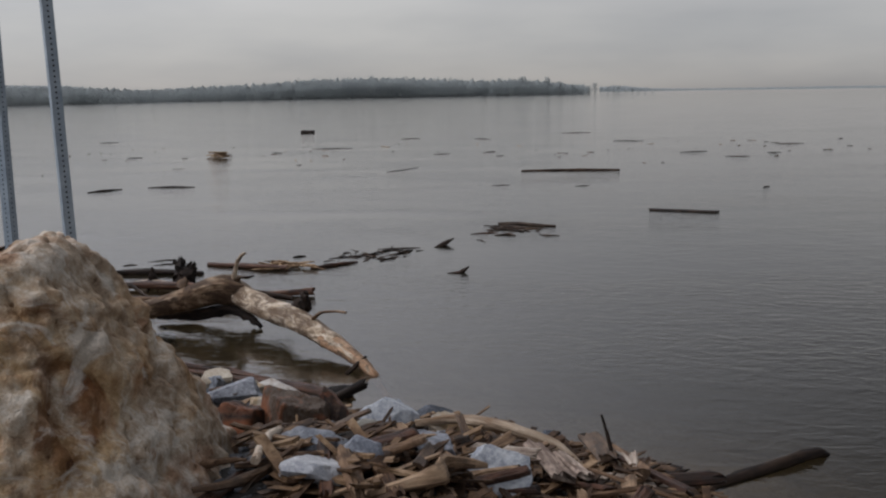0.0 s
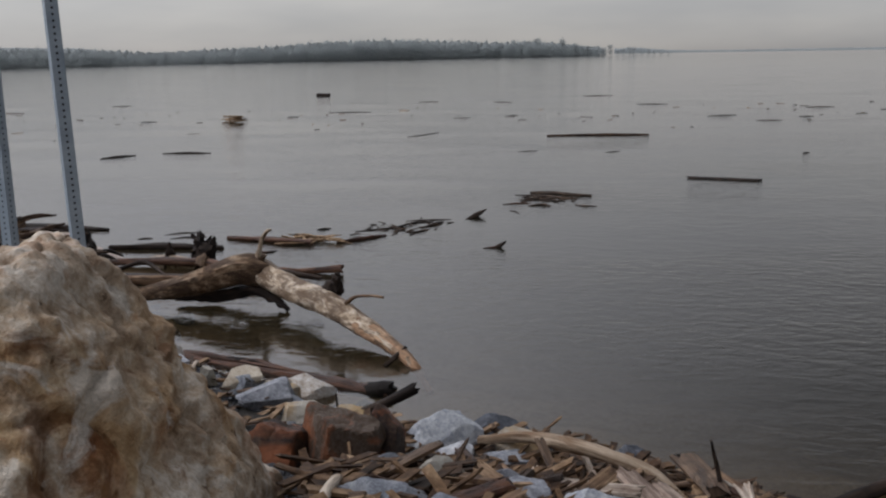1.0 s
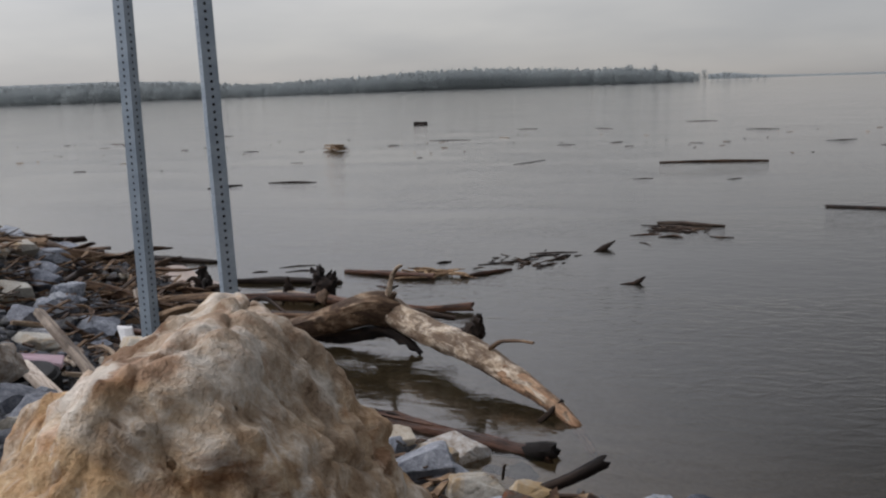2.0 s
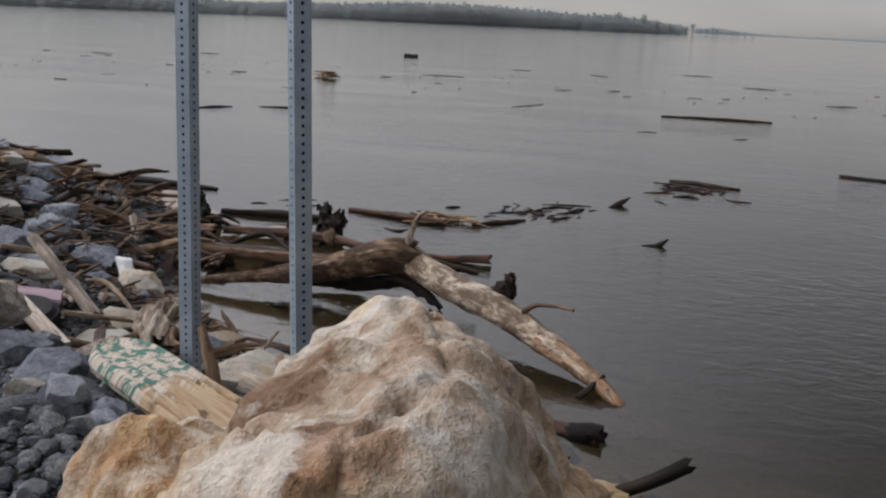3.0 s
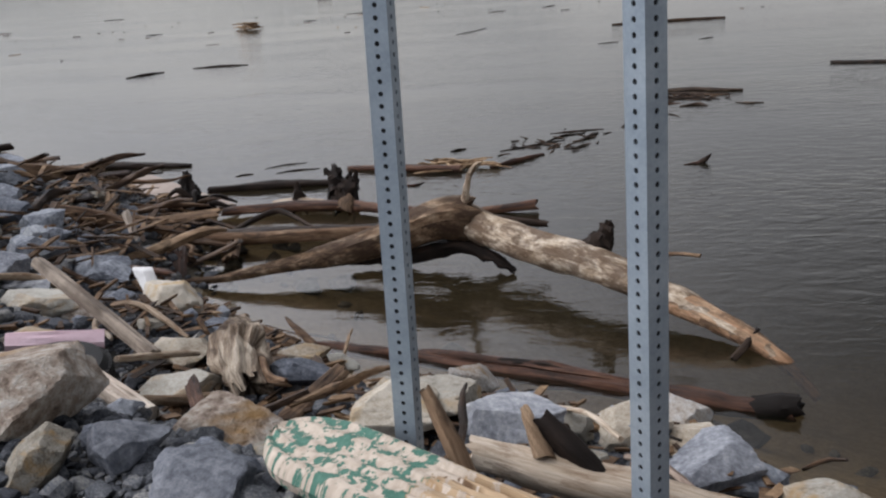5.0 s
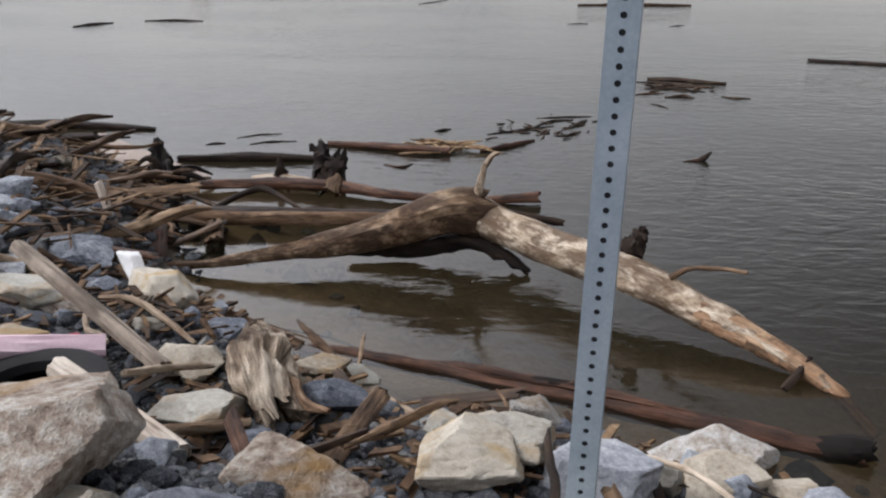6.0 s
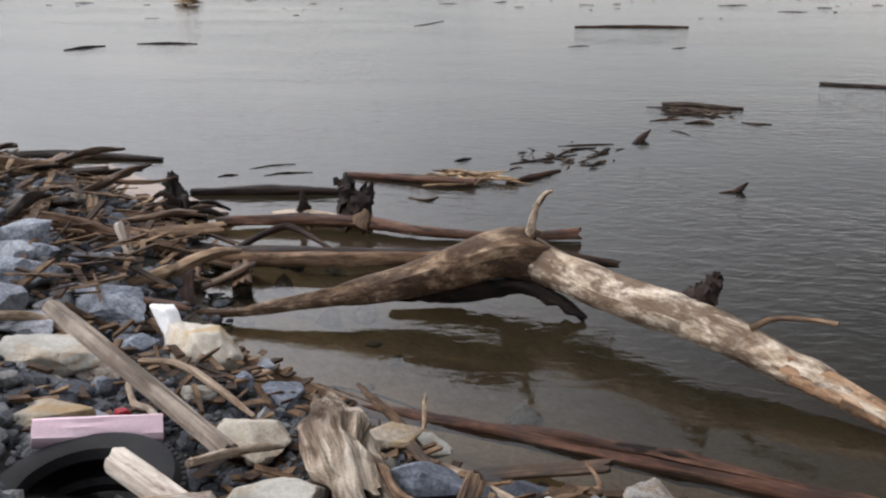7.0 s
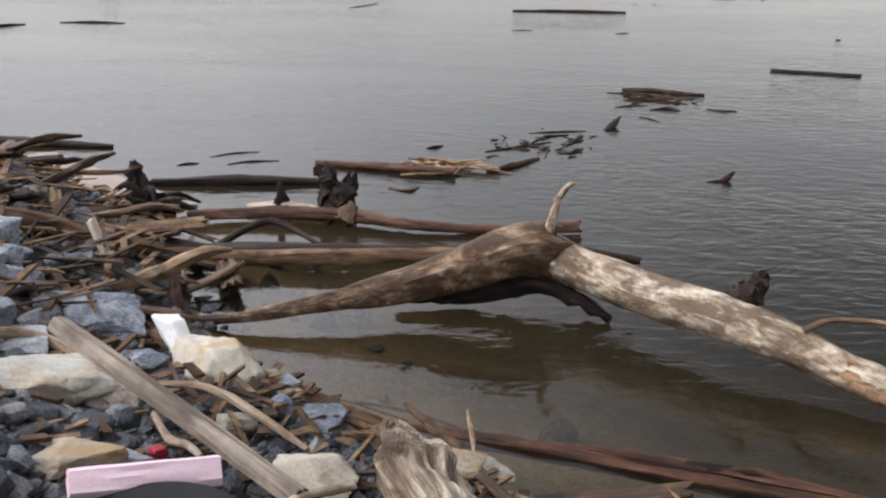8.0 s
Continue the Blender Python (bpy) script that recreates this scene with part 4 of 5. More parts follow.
branch("branch_stub", [(-4.553, 16.798, 0.050), (-4.542, 16.816, 0.160), (-4.560, 16.836, 0.305)], [0.075, 0.06, 0.008], BLACKWOOD, stubbed, "black upright broken stub", 22, 13, 0.3, 0.3)
branch("branch_stub", [(-4.177, 16.763, 0.050), (-4.067, 16.794, 0.184), (-4.016, 16.845, 0.335)], [0.08, 0.10, 0.05], BLACKWOOD, stubbed, "black upright broken stub", 23, 13, 0.3, 0.32)
branch("branch_stub", [(-4.236, 16.820, 0.126), (-4.175, 16.853, 0.275), (-4.235, 16.944, 0.368)], [0.05, 0.08, 0.05], BLACKWOOD, stubbed, "", 24, 13, 0.3, 0.32)
log("pale_floating_slab", [(-4.802, 16.835, 0.077), (-4.503, 16.797, 0.096), (-4.215, 16.748, 0.088)], [0.04, 0.06, 0.03], PALEWOOD, "pale tan slab of wood floating beside a log", "driftwood", seed=25)
log("floating_log", [(-5.726, 17.564, 0.074), (-5.010, 17.654, 0.084), (-4.237, 17.721, 0.069)], [0.035, 0.048, 0.03], WETWOOD, "dark brown log floating off the bank", "log", "floating logs", 26)
log("floating_log", [(-8.958, 18.590, 0.063), (-8.190, 18.855, 0.068), (-7.401, 18.964, 0.079), (-6.435, 18.909, 0.064)], [0.025, 0.055, 0.055, 0.025], WETWOOD, "long dark brown log floating off the bank", "log", "floating logs", 27, per=8)
log("arched_root", [(-4.874, 15.797, 0.105), (-4.680, 15.963, 0.187), (-4.496, 16.090, 0.207), (-4.144, 15.792, 0.138)], [0.022, 0.026, 0.026, 0.014], BLACKWOOD, "black arched root lying over floating logs", "root", seed=28)
stump = log("black_stump", [(-5.473, 16.677, 0.050), (-5.626, 16.862, 0.180), (-5.706, 17.001, 0.400)], [0.13, 0.10, 0.025], BLACKWOOD, "black jagged stump with splayed roots at the water's edge", "stump", seed=29, rough=0.3, sides=16, per=8, ragged=1.2, jag=0.32)
for k, (dx, dy, dz) in enumerate(((0.35, 0.15, 0.06), (0.42, -0.05, 0.02), (-0.18, -0.3, 0.05), (0.05, -0.42, -0.02), (-0.3, 0.0, 0.15), (0.12, -0.3, 0.16))):
    branch("root", [(-5.523, 16.724, 0.100), (-5.52 + dx * 0.5, 16.72 + dy * 0.5, 0.13 + dz), (-5.52 + dx, 16.72 + dy, LEVEL + dz)], [0.05, 0.03, 0.01], BLACKWOOD, stump, "", 30 + k)
sheet = thing("plywood_sheet", board_bm(2.3, 0.55, 0.03, 4, 0.1), SHEET, "pale pinkish plywood sheet half sunk at the water's edge", "plywood sheet")
sheet.matrix_basis = between((-6.989, 18.325, 0.070), (-5.498, 16.857, 0.063))
log("crooked_stick", [(-6.680, 17.714, 0.079), (-6.074, 17.174, 0.089), (-5.728, 16.908, 0.099), (-5.479, 16.902, 0.092)], [0.015, 0.022, 0.022, 0.015], BLACKWOOD, "dark crooked stick floating beside a plywood sheet", "stick", seed=37)

forked = log("forked_log", [(-6.871, 15.940, 0.718), (-6.677, 16.121, 0.602), (-6.539, 16.480, 0.496), (-6.603, 16.974, 0.465)], [0.06, 0.10, 0.105, 0.085], GREYWOOD, "thick brown forked log lying on the bank", "log", "stranded logs", 38)
branch("fork_branch", [(-6.677, 16.121, 0.622), (-6.973, 16.029, 0.756), (-7.422, 16.106, 0.833)], [0.06, 0.045, 0.03], BROWNWOOD, forked, "", 39)
log("grounded_log", [(-9.066, 17.656, 0.357), (-8.485, 18.057, 0.294), (-8.001, 18.452, 0.233)], [0.07, 0.075, 0.065], BROWNWOOD, "dark brown log lying at the water's edge", "log", "stranded logs", 40)
log("grounded_log", [(-10.320, 19.054, 0.280), (-9.739, 19.522, 0.226), (-9.254, 19.896, 0.202)], [0.05, 0.055, 0.05], BLACKWOOD, "black wet log lying at the water's edge", "log", "stranded logs", 41)

# ---- things afloat farther out ----
log("floating_pole", [(-0.927, 35.238, 0.058), (0.580, 35.498, 0.066), (2.074, 35.584, 0.058)], [0.035, 0.045, 0.035], BROWNWOOD, "long straight brown pole floating on the river", "log", "floating logs", 42)
beam = thing("floating_beam", board_bm(1.35, 0.12, 0.055, 5, 0.6), WETWOOD, "short squared brown timber floating on the river", "timber")
beam.matrix_basis = between((2.340, 25.261, 0.060), (3.519, 24.929, 0.060))
log("floating_log", [(-0.610, 23.024, 0.058), (-0.25, 22.95, 0.075), (0.1, 22.82, 0.066), (0.461, 22.740, 0.060)], [0.025, 0.035, 0.032, 0.02], WETWOOD, "brown bark-covered log at the head of a drift of debris", "log", "floating logs", 43)
DRIFT = ((-0.86, 22.81, 0.22, 22.38, 0.035), (-0.71, 22.22, 0.04, 22.04, 0.03), (-0.55, 21.58, -0.19, 21.55, 0.05), (-0.98, 21.7, -0.51, 21.88, 0.025), (0.2, 21.73, 0.55, 21.61, 0.03), (-0.81, 21.09, -0.63, 20.75, 0.018), (-1.9, 19.49, -1.69, 19.91, 0.05), (-2.85, 18.23, -2.31, 18.79, 0.06), (-2.30, 19.50, -1.84, 19.95, 0.03), (-2.81, 19.06, -2.08, 19.57, 0.028), (-3.39, 19.15, -3.22, 19.29, 0.03), (-2.26, 20, -1.61, 20.17, 0.022), (-5.67, 18.25, -5.49, 18.35, 0.02), (-5.44, 18.6, -5.02, 18.87, 0.015), (-5.23, 18.33, -4.78, 18.51, 0.02), (-3.74, 17.59, -3.48, 17.66, 0.025), (-11.67, 28.56, -11.17, 29.45, 0.06), (-10.65, 29.92, -9.39, 30.07, 0.05), (5.37, 30.02, 5.58, 30.3, 0.06))
FAR_DRIFT = ((-1.42, 30.53, -0.95, 30.7, 0.03), (0.75, 30.36, 1.12, 30.62, 0.03), (-11.11, 47.94, -9.31, 48.22, 0.05), (-5.12, 35, -4.43, 36.76, 0.045), (-3.05, 44.67, -2.61, 45.39, 0.06), (-4.74, 56.85, -3.77, 56.03, 0.06), (2.43, 53.67, 3.87, 53.39, 0.05), (4.73, 44.46, 5.87, 45.05, 0.05), (6.11, 41.85, 6.98, 41.73, 0.05), (7.98, 43.97, 8.51, 44.01, 0.05), (-12.11, 45.09, -11.61, 45.05, 0.05), (-4.97, 43.77, -4.34, 44.07, 0.04), (-27.54, 49.08, -26.26, 48.81, 0.06), (-17.17, 42.17, -16.61, 42.39, 0.05), (-24.78, 54.62, -23.92, 55.07, 0.06), (-0.24, 63.27, 1.44, 63.67, 0.05), (9.44, 50.12, 10.72, 50.44, 0.05), (-8.75, 57.04, -7.77, 57.57, 0.05))
FLOATS = DRIFT + FAR_DRIFT
for i, (x0, y0, x1, y1, r) in enumerate(FLOATS):
    k = random.Random(i)
    r *= 0.3 if y0 > 30 else 0.5
    mx, my = (x0 + x1) / 2 + k.uniform(-0.06, 0.06), (y0 + y1) / 2 + k.uniform(-0.1, 0.1)
    log("floating_branch", [(x0, y0, LEVEL + r * 0.1), (mx, my, LEVEL + r * 0.6), (x1, y1, LEVEL + r * 0.15)], [r * 0.5, r, r * 0.5], (WETWOOD, BLACKWOOD, WETWOOD, RUSTWOOD)[i % 4], "dark wet branch floating on the river", "branch", "floating branches", 60 + i, 8, 5, 0.25)
log("snag", [(-1.419, 20.178, 0.021), (-1.262, 20.422, 0.079), (-1.133, 20.639, 0.138)], [0.02, 0.045, 0.010], BLACKWOOD, "pointed dark snag poking out of the river", "snag", "snags", 101)
log("snag", [(-0.78, 18.05, 0.04), (-0.68, 18.09, 0.07), (-0.60, 18.13, 0.125)], [0.01, 0.032, 0.010], BLACKWOOD, "pointed brown snag poking out of the river", "snag", "snags", 102)
log("snag", [(-0.88, 18.02, 0.05), (-0.74, 18.06, 0.06), (-0.64, 18.09, 0.07)], [0.008, 0.014, 0.01], RUSTWOOD, "reddish broken branch just above the water", "snag", "snags", 103)
log("floating_log", [(-4.430, 18.396, 0.068), (-3.702, 18.206, 0.084), (-3.149, 18.089, 0.081)], [0.025, 0.042, 0.036], RUSTWOOD, "red-brown log floating under a heap of reeds", "log", "floating logs", 104)


def heap(name, label, category, cx, cy, z, lx, ly, lz, count, size, material, seed, turn=0.0):
    """A tangle of thin sticks as one thing."""
    k = random.Random(seed)
    bm = bmesh.new()
    for i in range(count):
        x, y = k.gauss(0, 0.4) * lx, k.gauss(0, 0.4) * ly
        a, l = turn + k.gauss(0, 0.5), size * k.uniform(0.4, 1.2)
        zz = z + lz * k.random() * math.exp(-(x / lx) ** 2 - (y / ly) ** 2)
        d = Vector((math.cos(a) * l / 2, math.sin(a) * l / 2, k.gauss(0, 0.12) * l / 2))
        c = Vector((cx + x, cy + y, zz))
        limb(bm, [c - d, c + Vector((k.uniform(-1, 1), k.uniform(-1, 1), 0.3)) * l * 0.05, c + d], [size * 0.02, size * 0.045, size * 0.014], 6, 3, 0.3, i, 0.8)
    return thing(name, bm, material, label, category, kind="stuff")


heap("reed_heap", "tan heap of reeds and sticks floating by a log", "debris heap", -3.23, 18.30, 0.070, 0.42, 0.22, 0.06, 40, 0.34, REED, 5)
heap("brush_clump", "pale tan clump of brush floating far out", "debris heap", -13.27, 42.02, 0.070, 0.32, 0.4, 0.28, 40, 0.5, REED, 6)
heap("drift_raft", "raft of brown bark and sticks floating together", "debris heap", -0.25, 22.40, 0.048, 0.5, 0.4, 0.014, 60, 0.24, WETLITTER, 7)
heap("stick_drift", "loose drift of thin sticks on the water", "debris heap", -2.2, 19.45, 0.046, 0.75, 0.8, 0.012, 34, 0.24, WETLITTER, 8, 0.7)
blk = thing("floating_block", board_bm(0.8, 0.42, 0.24, 9, 0.1), BLACKWOOD, "dark square block floating far out on the river", "timber")
blk.matrix_basis = between((-16.881, 65.954, 0.099), (-15.993, 65.884, 0.099))

# ---- rocks on the bank ----
STONES = {"grey": (GREY_STONE, "grey angular limestone rock on the bank"), "dark": (DARK_STONE, "dark slate-grey angular rock on the bank"), "cream": (CREAM_STONE, "cream and ochre limestone rock on the bank"), "pale": (PALE_STONE, "pale cream limestone rock on the bank"),
          "ash": (ASH_STONE, "light ash-grey angular limestone rock on the bank"), "tan": (TAN_STONE, "tan limestone rock on the bank"), "rust": (RUST_STONE, "brown rust-stained rock on the bank")}
# x, y, height of the middle over the ground, width, depth, height, kind
ROCKS_BY_POSTS = ((-3.76, 10.76, 0.1, 0.66, 0.5, 0.25, "tan"), (-3.26, 10.57, 0.06, 0.24, 0.19, 0.14, "dark"), (-2.9, 10.27, 0.05, 0.34, 0.27, 0.13, "dark"), (-2.54, 9.84, 0.06, 0.19, 0.15, 0.15, "ash"), (-2.39, 9.84, 0.04, 0.12, 0.09, 0.1, "ash"), (-2.33, 9.94, 0.03, 0.09, 0.07, 0.08, "dark"), (-3.18, 11.09, 0.06, 0.37, 0.3, 0.14, "tan"), (-3.04, 10.61, 0.03, 0.13, 0.1, 0.08, "grey"), (-3.56, 10.62, 0.03, 0.2, 0.16, 0.07, "pale"), (-3.41, 10.66, 0.03, 0.09, 0.07, 0.08, "grey"), (-2.86, 10.03, 0.04, 0.13, 0.1, 0.1, "pale"), (-2.36, 9.75, 0.04, 0.1, 0.08, 0.09, "grey"))
ROCKS_BY_STUMP = ((-3.69, 11.91, 0.07, 0.39, 0.30, 0.16, "pale"), (-3.86, 12.36, 0.06, 0.33, 0.26, 0.13, "cream"), (-3.23, 12.09, 0.08, 0.30, 0.24, 0.17, "grey"), (-3.4, 12.76, 0.06, 0.25, 0.20, 0.11, "cream"), (-2.56, 11.7, 0.07, 0.40, 0.31, 0.16, "pale"), (-2.26, 11.73, 0.06, 0.28, 0.21, 0.11, "pale"), (-1.58, 12.5, 0.12, 0.53, 0.41, 0.20, "tan"), (-2.77, 11.88, 0.05, 0.17, 0.13, 0.10, "pale"), (-3.38, 11.6, 0.06, 0.26, 0.21, 0.11, "grey"))
ROCKS_AT_EDGE = ((-2.63, 11.52, 0.08, 0.44, 0.34, 0.17, "cream"), (-2.24, 11.53, 0.08, 0.46, 0.36, 0.18, "ash"), (-1.77, 11.77, 0.07, 0.33, 0.26, 0.16, "cream"), (-1.36, 11.45, 0.06, 0.32, 0.25, 0.13, "grey"), (-1.45, 11.44, 0.08, 0.43, 0.32, 0.17, "ash"), (-2.59, 11.81, 0.06, 0.26, 0.20, 0.11, "cream"), (-1.97, 11.69, 0.07, 0.14, 0.11, 0.14, "pale"))
ROCKS_BY_PLANK = ((-4.94, 12.9, 0.07, 0.47, 0.37, 0.18, "pale"), (-4.78, 12.67, 0.02, 0.14, 0.11, 0.06, "tan"), (-4.61, 12.74, 0.03, 0.11, 0.09, 0.06, "grey"), (-4.51, 12.35, 0.04, 0.25, 0.2, 0.09, "ash"), (-4.70, 11.86, 0.06, 0.2, 0.16, 0.12, "dark"), (-4.64, 12.26, 0.04, 0.28, 0.22, 0.11, "pale"), (-4.06, 12.9, 0.04, 0.13, 0.11, 0.09, "grey"), (-3.89, 12.96, 0.04, 0.22, 0.18, 0.11, "grey"), (-4.2, 12.71, 0.02, 0.14, 0.11, 0.06, "pale"), (-4.68, 13.35, 0.03, 0.18, 0.15, 0.08, "grey"), (-5.04, 13.80, 0.03, 0.58, 0.36, 0.11, "grey"), (-5.19, 13.29, 0.03, 0.42, 0.3, 0.10, "ash"))
ROCKS_FAR_BANK = ((-5.07, 12.98, 0.04, 0.16, 0.12, 0.09, "pale"), (-4.98, 12.95, 0.05, 0.32, 0.26, 0.12, "ash"), (-5.66, 14.19, 0.08, 0.2, 0.16, 0.19, "grey"), (-5.66, 14.15, 0.06, 0.16, 0.13, 0.15, "grey"), (-4.74, 13.46, 0.02, 0.16, 0.13, 0.06, "grey"), (-5.73, 14.37, 0.05, 0.32, 0.26, 0.14, "grey"), (-5.68, 14.27, 0.05, 0.29, 0.23, 0.13, "grey"), (-4.68, 12.88, 0.04, 0.26, 0.21, 0.1, "tan"), (-5.67, 14.27, 0.06, 0.33, 0.26, 0.15, "grey"))
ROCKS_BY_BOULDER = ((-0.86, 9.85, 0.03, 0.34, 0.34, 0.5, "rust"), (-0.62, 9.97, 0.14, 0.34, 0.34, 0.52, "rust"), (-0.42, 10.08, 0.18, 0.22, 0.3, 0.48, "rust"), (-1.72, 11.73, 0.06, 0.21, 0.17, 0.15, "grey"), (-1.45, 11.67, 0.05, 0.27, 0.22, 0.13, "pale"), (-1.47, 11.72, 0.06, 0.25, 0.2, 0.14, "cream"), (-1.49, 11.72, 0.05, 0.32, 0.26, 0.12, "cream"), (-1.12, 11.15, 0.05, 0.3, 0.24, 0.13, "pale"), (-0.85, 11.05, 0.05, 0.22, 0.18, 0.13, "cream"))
ROCKS_BY_PILE = ((-0.26, 10.68, 0.1, 0.36, 0.3, 0.24, "grey"), (-0.14, 10.42, 0.09, 0.2, 0.18, 0.18, "ash"), (0.08, 10.46, 0.06, 0.22, 0.18, 0.13, "grey"), (0.16, 10.64, 0.11, 0.28, 0.22, 0.2, "pale"), (0.74, 11.08, 0.1, 0.15, 0.12, 0.22, "dark"), (0.55, 9.25, 0.1, 0.4, 0.3, 0.26, "grey"), (0.28, 9.02, 0.08, 0.24, 0.2, 0.14, "ash"), (-0.05, 8.48, 0.06, 0.3, 0.24, 0.13, "ash"), (0.1, 8.66, 0.07, 0.16, 0.14, 0.14, "grey"))
ROCKS_UP_BANK = ((-5.37, 13.32, 0.08, 0.4, 0.3, 0.24, "ash"), (-6.14, 14.64, 0.08, 0.45, 0.35, 0.22, "grey"), (-6.71, 15.49, 0.07, 0.5, 0.3, 0.2, "grey"), (-7.55, 16.91, 0.08, 0.55, 0.4, 0.24, "grey"), (-6.75, 16.84, 0.06, 0.5, 0.34, 0.2, "grey"), (-5.52, 13.89, 0.07, 0.34, 0.3, 0.2, "grey"), (-5.79, 14.52, 0.08, 0.34, 0.26, 0.24, "grey"), (-6.4, 15.04, 0.08, 0.4, 0.3, 0.24, "grey"), (-6.07, 14.15, 0.08, 0.36, 0.3, 0.22, "pale"), (-7.42, 16.19, 0.1, 0.5, 0.4, 0.3, "tan"), (-8.14, 16.79, 0.1, 0.5, 0.4, 0.3, "grey"), (-6.9, 15.3, 0.08, 0.42, 0.34, 0.24, "pale"))
ROCKS = ROCKS_BY_POSTS + ROCKS_BY_STUMP + ROCKS_AT_EDGE + ROCKS_BY_PLANK + ROCKS_FAR_BANK + ROCKS_BY_BOULDER + ROCKS_BY_PILE + ROCKS_UP_BANK
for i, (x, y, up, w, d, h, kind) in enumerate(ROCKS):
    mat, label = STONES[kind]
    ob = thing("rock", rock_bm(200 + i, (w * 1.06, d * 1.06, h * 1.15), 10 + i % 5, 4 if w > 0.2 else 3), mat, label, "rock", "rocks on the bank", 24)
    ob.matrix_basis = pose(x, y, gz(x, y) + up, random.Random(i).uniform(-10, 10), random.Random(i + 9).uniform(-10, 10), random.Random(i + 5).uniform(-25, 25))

# smaller rip-rap between the large rocks
BASE = []
for i in range(15):
    kind = ("grey", "dark", "grey", "pale", "grey", "tan", "grey", "dark", "pale", "grey", "rust", "grey", "dark", "pale", "grey")[i]
    me = finish("rock", rock_bm(400 + i, (1, 0.78, 0.6), 9 + i % 5, 3), STONES[kind][0], 26)
    BASE.append((me, STONES[kind][1]))
rnd = random.Random(21)
placed = [(r[0], r[1], max(r[3], r[4]) * 0.45) for r in ROCKS] + [(-4.26, 11.80, 0.40), (-4.3, 12.05, 0.22), (-3.85, 11.45, 0.2), (-2.55, 10.22, 0.26), (-2.2, 10.0, 0.24), (-1.95, 9.8, 0.2), (-4.55, 13.6, 0.22), (-3.52, 12.2, 0.25)]


def put_rock(x, y, s):
    me, label = rnd.choice(BASE)
    ob = tagged(new("rock", me), label, "rock", "small rocks on the bank")
    ob.matrix_basis = pose(x, y, gz(x, y) + s * 0.14, rnd.uniform(-20, 20), rnd.uniform(-20, 20), rnd.uniform(0, 360)) @ Matrix.Diagonal((s, s * rnd.uniform(0.8, 1.1), s * rnd.uniform(0.7, 1.1), 1))


tries = 0
made = 0
while made < 225 and tries < 6000:
    tries += 1
    x, y = rnd.uniform(-8.5, 2.0), rnd.uniform(8.0, 18)
    d = float(inland(x, y))
    if not 0.08 < d < (3.9 if x < -2.2 else 2.7):
        continue
    if x > -2.3 and y < 9.5 and x < -0.3:
        continue
    s = rnd.choice((0.09, 0.12, 0.15, 0.18, 0.22, 0.26, 0.32)) * rnd.uniform(0.85, 1.2)
    if any((x - a) ** 2 + (y - b2) ** 2 < (r + s * 0.32) ** 2 for a, b2, r in placed):
        continue
    placed.append((x, y, s * 0.36))
    put_rock(x, y, s)
    made += 1

# gravel and small stones, joined
ICO = [(0, 0, 1)] + [(0.894 * math.cos(1.2566 * k), 0.894 * math.sin(1.2566 * k), 0.447) for k in range(5)] + [(0.894 * math.cos(1.2566 * k + 0.628), 0.894 * math.sin(1.2566 * k + 0.628), -0.447) for k in range(5)] + [(0, 0, -1)]
ICF = [(0, k + 1, (k + 1) % 5 + 1) for k in range(5)] + [(k + 1, k + 6, (k + 1) % 5 + 1) for k in range(5)] + [((k + 1) % 5 + 1, k + 6, (k + 1) % 5 + 6) for k in range(5)] + [(11, (k + 1) % 5 + 6, k + 6) for k in range(5)]
r = np.random.RandomState(4)


PROTO, PROTO_F = [], None
for k in range(10):
    bm = rock_bm(700 + k, (1.8, 1.8, 1.8), 8 + k % 3, 1, 0.6)
    bm.verts.ensure_lookup_table()
    PROTO.append([tuple(v.co) for v in bm.verts])
    PROTO_F = [tuple(v.index for v in f.verts) for f in bm.faces]
    bm.free()


def pebbles(name, label, count, box, dmin, dmax, sizes, material, fine=True):
    xs, ys = r.uniform(box[0], box[1], count * 6), r.uniform(box[2], box[3], count * 6)
    d = inland(xs, ys)
    ok = (d > dmin) & (d < dmax) & (np.hypot(xs + 4.26, ys - 11.80) > 0.33)
    xs, ys = xs[ok][:count], ys[ok][:count]
    zs = surface(xs, ys)
    n = len(xs)
    s = r.choice(sizes, n) * r.uniform(0.7, 1.3, n)
    base = np.array(PROTO)[r.randint(0, 10, n)] if fine else np.array(ICO)[None] * (1 + r.uniform(-0.32, 0.32, (n, 12, 1)))
    tri, per = (PROTO_F, 42) if fine else (ICF, 12)
    vv = base * (s[:, None, None] * np.stack([r.uniform(0.8, 1.3, n), r.uniform(0.7, 1.1, n), r.uniform(0.45, 0.8, n)], 1)[:, None])
    a = r.uniform(0, 6.28, n)
    c, sn = np.cos(a)[:, None], np.sin(a)[:, None]
    X, Y = vv[..., 0] * c - vv[..., 1] * sn, vv[..., 0] * sn + vv[..., 1] * c
    V = np.stack([X + xs[:, None], Y + ys[:, None], vv[..., 2] + zs[:, None] + s[:, None] * 0.25], 2).reshape(-1, 3)
    F = (np.array(tri)[None] + (np.arange(n) * per)[:, None, None]).reshape(-1, 3)
    me = raw(name, V.tolist(), F.tolist(), material)
    tagged(new(name, me), label, "gravel", kind="stuff")


